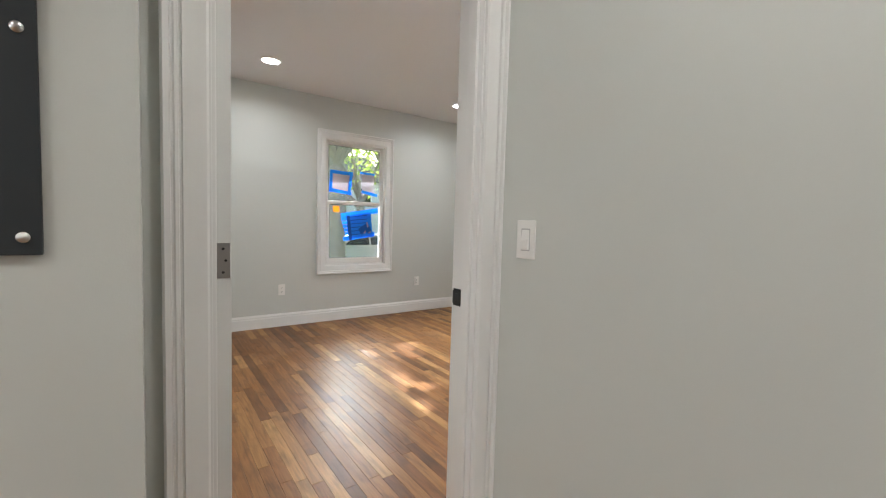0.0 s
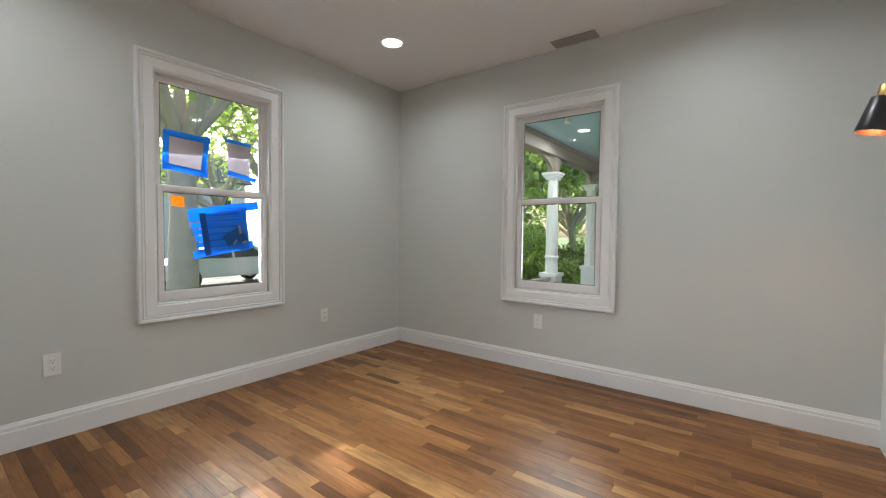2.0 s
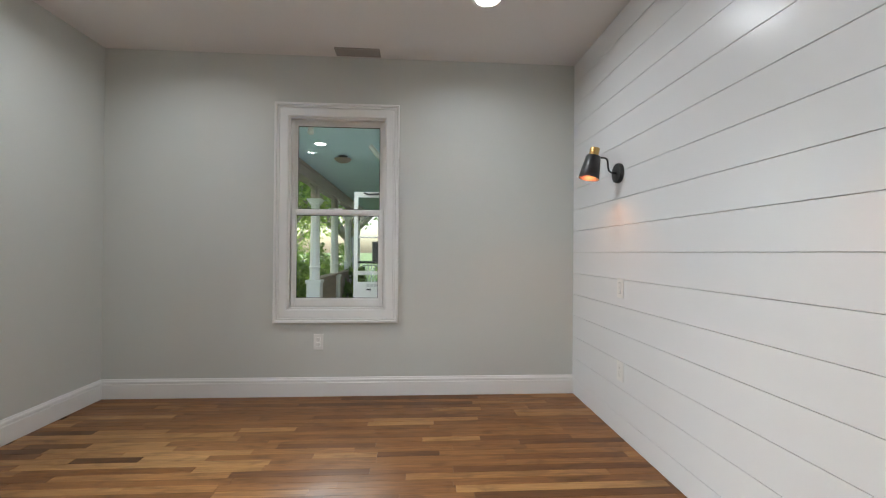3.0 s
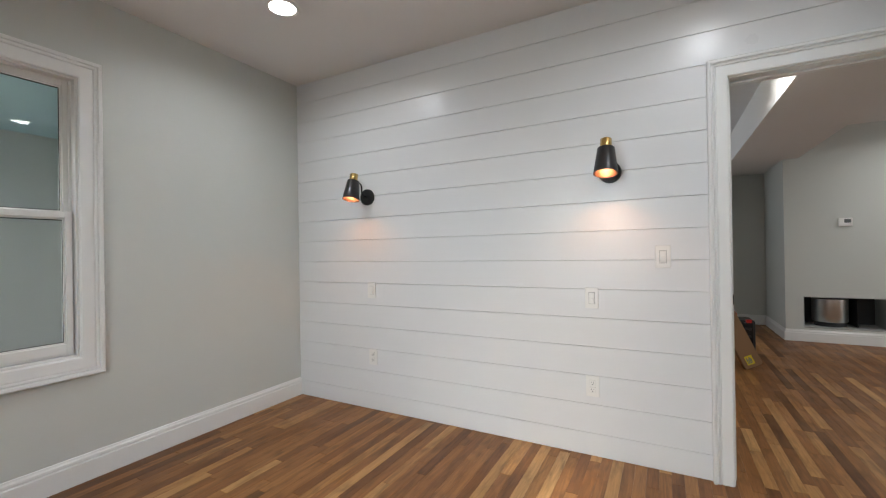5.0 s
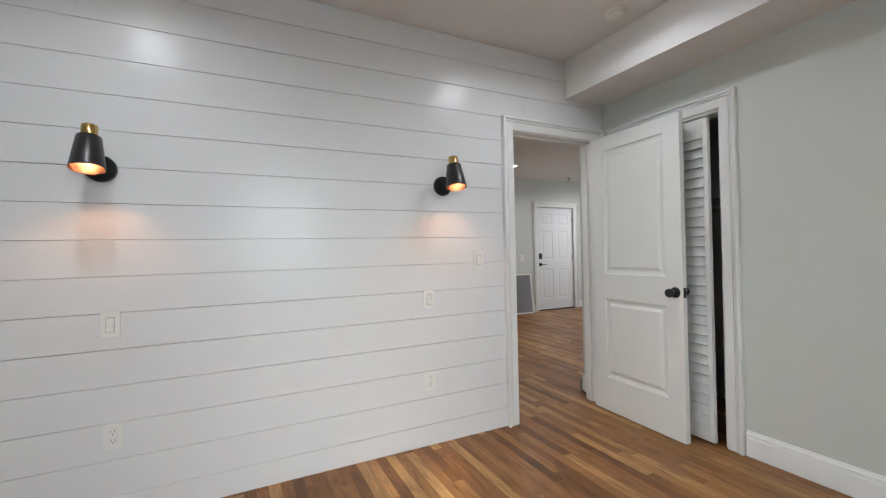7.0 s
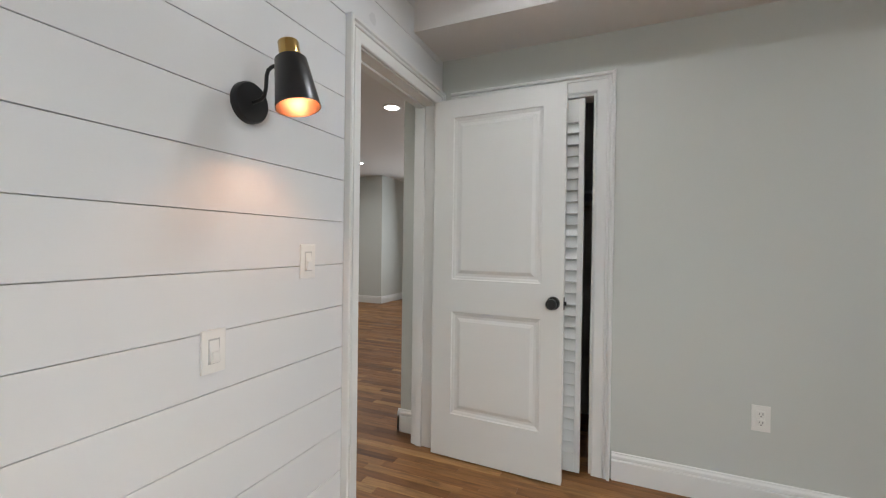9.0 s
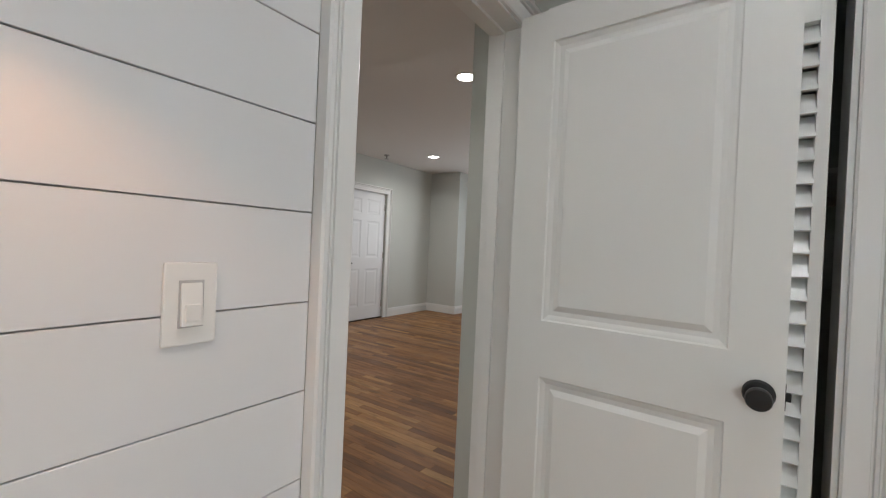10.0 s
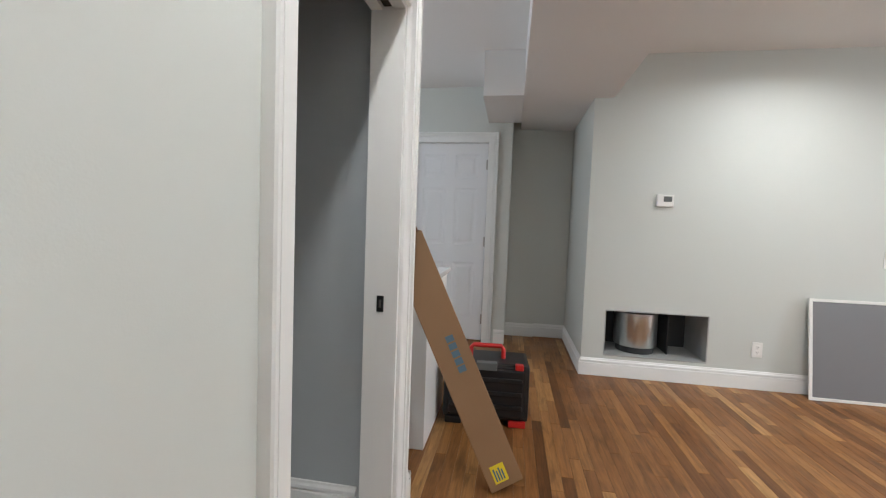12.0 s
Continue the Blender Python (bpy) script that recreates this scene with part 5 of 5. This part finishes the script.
def bush(x, y, w, d, h, seed, count, label, z=GROUND):
    r = random.Random(seed)
    t = thing("bush", pose(x, y, z), label, "bush", "garden bushes")
    verts, faces = [], []
    for i in range(count):
        a, u, k = r.uniform(0, math.tau), r.uniform(0.45, 1) ** 0.5, r.uniform(0.02, 1)
        lump = 0.8 + 0.25 * math.sin(3 * a + seed) * math.cos(5 * k + seed)
        c = Vector((math.cos(a) * w * u * lump * math.sqrt(1 - k * k * 0.7), math.sin(a) * d * u * lump * math.sqrt(1 - k * k * 0.7), h * k * lump))
        s = r.uniform(0.04, 0.10)
        n1 = Vector((r.uniform(-1, 1), r.uniform(-1, 1), r.uniform(-1, 1))).normalized()
        n2 = n1.orthogonal().normalized()
        n3 = n1.cross(n2)
        b = len(verts)
        verts += [c + n2 * s, c + n3 * s * 0.6, c - n2 * s, c - n3 * s * 0.6]
        faces.append((b, b + 1, b + 2, b + 3))
    me = bpy.data.meshes.new("foliage")
    me.from_pydata(verts, [], faces)
    me.materials.append(HEDGE)
    ob = new("foliage", me)
    ob.parent = t
    bm = bmesh.new()
    for k in range(5):
        a = k * math.tau / 5
        tube(bm, [(0, 0, -0.05), (math.cos(a) * w * 0.3, math.sin(a) * d * 0.3, h * 0.4), (math.cos(a) * w * 0.6, math.sin(a) * d * 0.6, h * 0.75)], [0.03, 0.02, 0.008], 5)
    part("stems", bm, BARK, t)
    return t


tree(3.8, 10.2, 11.0, 4.6, 3, 9000, "tall street tree with a thick grey trunk", 0.27)
tree(-1.5, 14.6, 9.0, 3.6, 8, 3000, "leafy street tree with green crown", 0.28)
tree(8.5, 14.4, 10.0, 4.2, 12, 3800, "leafy street tree with green crown", 0.28)
tree(15.5, 10.0, 8.5, 4.5, 21, 7000, "broad green garden tree near the porch", 0.3)
tree(12.0, 27.0, 11.0, 5.5, 31, 4000, "tall green tree across the street", 0.35)
tree(3.5, 28.0, 9.0, 5.5, 37, 4000, "tall green tree across the street", 0.35)
tree(-6.0, 27.5, 10.0, 5.0, 41, 4000, "tall green tree across the street", 0.35)
tree(24.0, 16.0, 10.0, 5.5, 47, 7000, "broad green tree past the porch", 0.35)
tree(22.0, 6.0, 9.0, 5.0, 53, 7000, "broad green tree past the porch", 0.3)
for i, (bx, by, w, d, h) in enumerate(((5.4, 5.6, 0.8, 0.6, 1.1), (7.2, 5.8, 0.9, 0.6, 1.2), (9.0, 6.0, 0.9, 0.7, 1.3), (11.0, 6.2, 1.0, 0.7, 1.2), (12.6, 7.4, 1.4, 1.0, 1.6), (9.6, 8.2, 1.4, 1.0, 1.6), (15.0, 7.0, 1.6, 1.0, 1.8), (13.6, 4.6, 0.8, 0.8, 1.3))):
    bush(bx, by, w, d, h, 60 + i, 2600, "rounded green garden bush")


def car(m, material, label):
    c = thing("car", m, label, "car", "parked cars")
    bm = bmesh.new()
    prof = [(-2.2, 0.35), (-2.25, 0.75), (-1.9, 0.88), (-1.35, 0.92), (-0.75, 1.38), (0.75, 1.42), (1.35, 0.98), (2.05, 0.88), (2.25, 0.65), (2.2, 0.35)]
    rings = [[bm.verts.new((x, s * (0.86 - 0.16 * max(0, z - 0.95) / 0.45), z)) for x, z in prof] for s in (-1, 1)]
    bm.faces.new(rings[0][::-1])
    bm.faces.new(rings[1])
    for i in range(len(prof)):
        k = (i + 1) % len(prof)
        bm.faces.new((rings[0][i], rings[0][k], rings[1][k], rings[1][i]))
    bmesh.ops.bevel(bm, geom=list(bm.edges), offset=0.05, segments=2, affect="EDGES")
    body = part("body", bm, material, c, "", True)
    for s in (-1, 1):
        w = bmesh.new()
        for q in (((-1.15, 0.98), (-0.70, 1.30), (-0.05, 1.33), (-0.05, 0.98)), ((0.03, 0.98), (0.03, 1.33), (0.68, 1.34), (1.12, 1.0))):
            w.faces.new([w.verts.new((x, s * (0.872 - 0.16 * max(0, z - 0.95) / 0.45), z)) for x, z in q])
        part("side_window", w, CAR_GLASS, body, "dark side glass")
        for wx in (-1.4, 1.4):
            t = bmesh.new()
            lathe(t, [(0.20, 0), (0.32, 0), (0.34, 0.03), (0.34, 0.17), (0.32, 0.2), (0.2, 0.2)], Matrix.Translation((wx, s * 0.87 + 0.1, 0.34)) @ Matrix.Rotation(radians(90), 4, "X"), 24)
            wheel = part("wheel", t, RUBBER, c, "black tyre", True)
            h = bmesh.new()
            lathe(h, [(0, 0.02), (0.205, 0.02), (0.205, 0.18), (0, 0.18)], Matrix.Translation((wx, s * 0.87 + 0.1, 0.34)) @ Matrix.Rotation(radians(90), 4, "X"), 20)
            part("rim", h, STEEL, wheel, "silver wheel rim", True)
        part("headlight", box(bmesh.new(), 2.10, 2.22, s * 0.62 - 0.14, s * 0.62 + 0.14, 0.66, 0.78, 0.02), PLASTIC, c, "clear headlight")
    return c


car(pose(7.6, 16.9, GROUND + 0.012), CAR_SILVER, "silver saloon car parked at the kerb")
car(pose(2.0, 17.0, GROUND + 0.012), paint("car_white", (0.7, 0.7, 0.7), 0.25, 0.02, 40, 0.0), "white saloon car parked at the kerb")
car(pose(19.5, 17.0, GROUND + 0.012, 0, 0, 4), paint("car_blue", (0.10, 0.20, 0.45), 0.25, 0.02, 40, 0.0), "blue saloon car parked at the kerb")


def house(m, label, material):
    h = thing("house", m, label, "house", "houses across the street")
    part("wall", box(bmesh.new(), -5, 5, -4, 4, 0, 5.6), material, h)
    r = bmesh.new()
    v = [r.verts.new(p) for p in ((-5.4, -4.5, 5.5), (5.4, -4.5, 5.5), (5.4, 4.5, 5.5), (-5.4, 4.5, 5.5), (-5.4, 0, 8.2), (5.4, 0, 8.2))]
    for q in ((0, 1, 5, 4), (2, 3, 4, 5), (0, 4, 3), (1, 2, 5), (0, 3, 2, 1)):
        r.faces.new([v[i] for i in q])
    part("roof", r, ASPHALT, h, "dark shingle roof")
    for z in (0.9, 3.5):
        for x in (-3.4, -1.1, 1.1, 3.4):
            w = part("window", box(bmesh.new(), x - 0.55, x + 0.55, -4.06, -3.99, z, z + 1.5, 0.01), PORCH_WHITE, h, "white framed window")
            part("pane", box(bmesh.new(), x - 0.45, x + 0.45, -4.075, -4.055, z + 0.1, z + 1.4), CAR_GLASS, w, "dark glass")


for k, (za, zb) in enumerate(((5.6, 6.4), (5.1, 6.1), (4.2, 5.6))):
    w = tube(bmesh.new(), [(-6 + 0.4 * k, 12.5, za - 0.9), (0, 12.6, za - 0.7), (5, 12.8, zb - 0.2), (12, 13.0, zb + 1.6)], 0.014, 6)
    tagged(mesh_object("overhead_cable", w, RUBBER), "thin dark overhead cable above the street", "cable", "street cables")

house(pose(-3, 37, GROUND), "pale house across the street", PORCH_WHITE)
tree(9.2, 8.9, 6.4, 3.0, 71, 7000, "small leafy garden tree beyond the porch", 0.14)
tree(13.4, 8.6, 6.8, 3.2, 73, 7000, "small leafy garden tree beyond the porch", 0.15)
tree(17.6, 8.0, 7.0, 3.4, 79, 7000, "small leafy garden tree beyond the porch", 0.16)
house(pose(48, -6.0, GROUND, 0, 0, -90), "white neighbouring house beyond the porch", PORCH_WHITE)
for i, (bx, by, w, d, h) in enumerate(((19.5, 6.2, 1.6, 1.2, 2.2), (20.5, 3.4, 1.6, 1.4, 2.4), (17.2, 6.4, 1.3, 0.9, 1.6), (24.0, 9.0, 2.2, 1.6, 2.8))):
    bush(bx, by, w, d, h, 90 + i, 2600, "rounded green garden bush")
for i, (bx, by, h) in enumerate(((31.0, 21.0, 8.0), (37.0, 13.0, 8.5), (34.0, 29.0, 9.0), (29.0, 12.0, 6.5), (42.0, 22.0, 9.5), (27.0, 24.0, 7.0), (21.0, 20.0, 6.0))):
    tree(bx, by, h, 5.2, 110 + i, 4500, "broad green tree in the distance past the porch", 0.3)
for i, (bx, by, w, d, h) in enumerate(((26.0, 14.0, 2.6, 2.0, 3.0), (23.0, 12.5, 2.4, 1.8, 2.6), (30.0, 17.0, 3.0, 2.2, 3.4), (26.0, 19.5, 3.0, 2.2, 3.2), (21.0, 14.5, 2.2, 1.6, 2.4))):
    bush(bx, by, w, d, h, 130 + i, 5000, "large green hedge bush in the distance")
house(pose(12, 37.5, GROUND), "grey house across the street", SIDING)

# ---------------------------------------------------------------- floors, strip by strip
floor = structure("floor", box(bmesh.new(), -5.8, XE + 0.01, -3.95, YN + 0.01, -0.12, -0.0065), DARK_GAP, "narrow oak strip floor, satin varnish, warm brown", "floor")
STRIP, SEAM = 0.057, 0.0004
LENGTHS = (0.34, 0.42, 0.55, 0.68, 0.83, 1.02, 1.25)
rng = random.Random(11)
shared = {}


def strip_mesh(length):
    """One strip with a small rounding of its top edges, shared by all of its length."""
    key = round(length, 3)
    if key not in shared:
        bm = bmesh.new()
        w, e = STRIP / 2 - SEAM / 2, 0.0009
        lo = [bm.verts.new(p) for p in ((-w, SEAM / 2, -0.006), (w, SEAM / 2, -0.006), (w, length - SEAM / 2, -0.006), (-w, length - SEAM / 2, -0.006))]
        mi = [bm.verts.new((v.co.x, v.co.y, -e)) for v in lo]
        hi = [bm.verts.new((v.co.x - math.copysign(e, v.co.x), v.co.y + (e if v.co.y < length / 2 else -e), 0)) for v in lo]
        for a, b in ((lo, mi), (mi, hi)):
            for i in range(4):
                bm.faces.new((a[i], a[(i + 1) % 4], b[(i + 1) % 4], b[i]))
        bm.faces.new(hi)
        me = bpy.data.meshes.new("strip")
        bm.to_mesh(me)
        bm.free()
        me.materials.append(FLOOR_PART)
        shared[key] = me
    return shared[key]


verts, faces, made = [], [], 0


def joined(x, y, length):
    w, e = STRIP / 2 - SEAM / 2, 0.0009
    y0, y1, b = y + SEAM / 2, y + length - SEAM / 2, len(verts)
    dz = rng.uniform(-0.0003, 0.0)
    verts.extend([(x - w, y0, -0.006), (x + w, y0, -0.006), (x + w, y1, -0.006), (x - w, y1, -0.006),
                  (x - w, y0, dz - e), (x + w, y0, dz - e), (x + w, y1, dz - e), (x - w, y1, dz - e),
                  (x - w + e, y0 + e, dz), (x + w - e, y0 + e, dz), (x + w - e, y1 - e, dz), (x - w + e, y1 - e, dz)])
    for s in (0, 4):
        for i in range(4):
            k = (i + 1) % 4
            faces.append((b + s + i, b + s + k, b + s + 4 + k, b + s + 4 + i))
    faces.append((b + 8, b + 9, b + 10, b + 11))


x = -5.78
while x < XE:
    bedroom = x > XW
    y, end = -3.95 + rng.uniform(-0.6, 0), YN
    if x < -0.8:
        end = 1.03
    while y < end:
        length = rng.choice(LENGTHS)
        if y + length > end:
            length = round(end - y, 2)
            if length < 0.05:
                break
        if 0.35 < x < 3.45 and y > YS - 0.1 and y + length < 4.6 and made < 300:
            ob = new("strip", strip_mesh(length))
            ob.parent = floor
            ob.location = (x, y, rng.uniform(-0.0003, 0.0))
            made += 1
        else:
            joined(x, y, length)
        y += length
    x += STRIP
me = bpy.data.meshes.new("floor_strips")
me.from_pydata(verts, [], faces)
me.materials.append(FLOOR_STUFF)
rest = new("floor_strips", me)
rest.parent = floor
tagged(rest, "joined oak strips of the floor", kind="stuff")
# bathroom tiles
tiles = structure("floor_bathroom", box(bmesh.new(), 0.945, 2.75, -0.76, HALL_Y - 0.1, -0.006, 0.003), CONCRETE, "white marble tile floor of the bathroom", "floor")
tile_mesh = None
for i in range(6):
    for k in range(6):
        if tile_mesh is None:
            ob = part("tile", box(bmesh.new(), -0.148, 0.148, -0.148, 0.148, 0.003, 0.008, 0.001), TILE, tiles)
            tile_mesh = ob.data
        else:
            ob = new("tile", tile_mesh)
            ob.parent = tiles
        ob.location = (1.105 + 0.3 * i, -0.61 + 0.3 * k, 0)
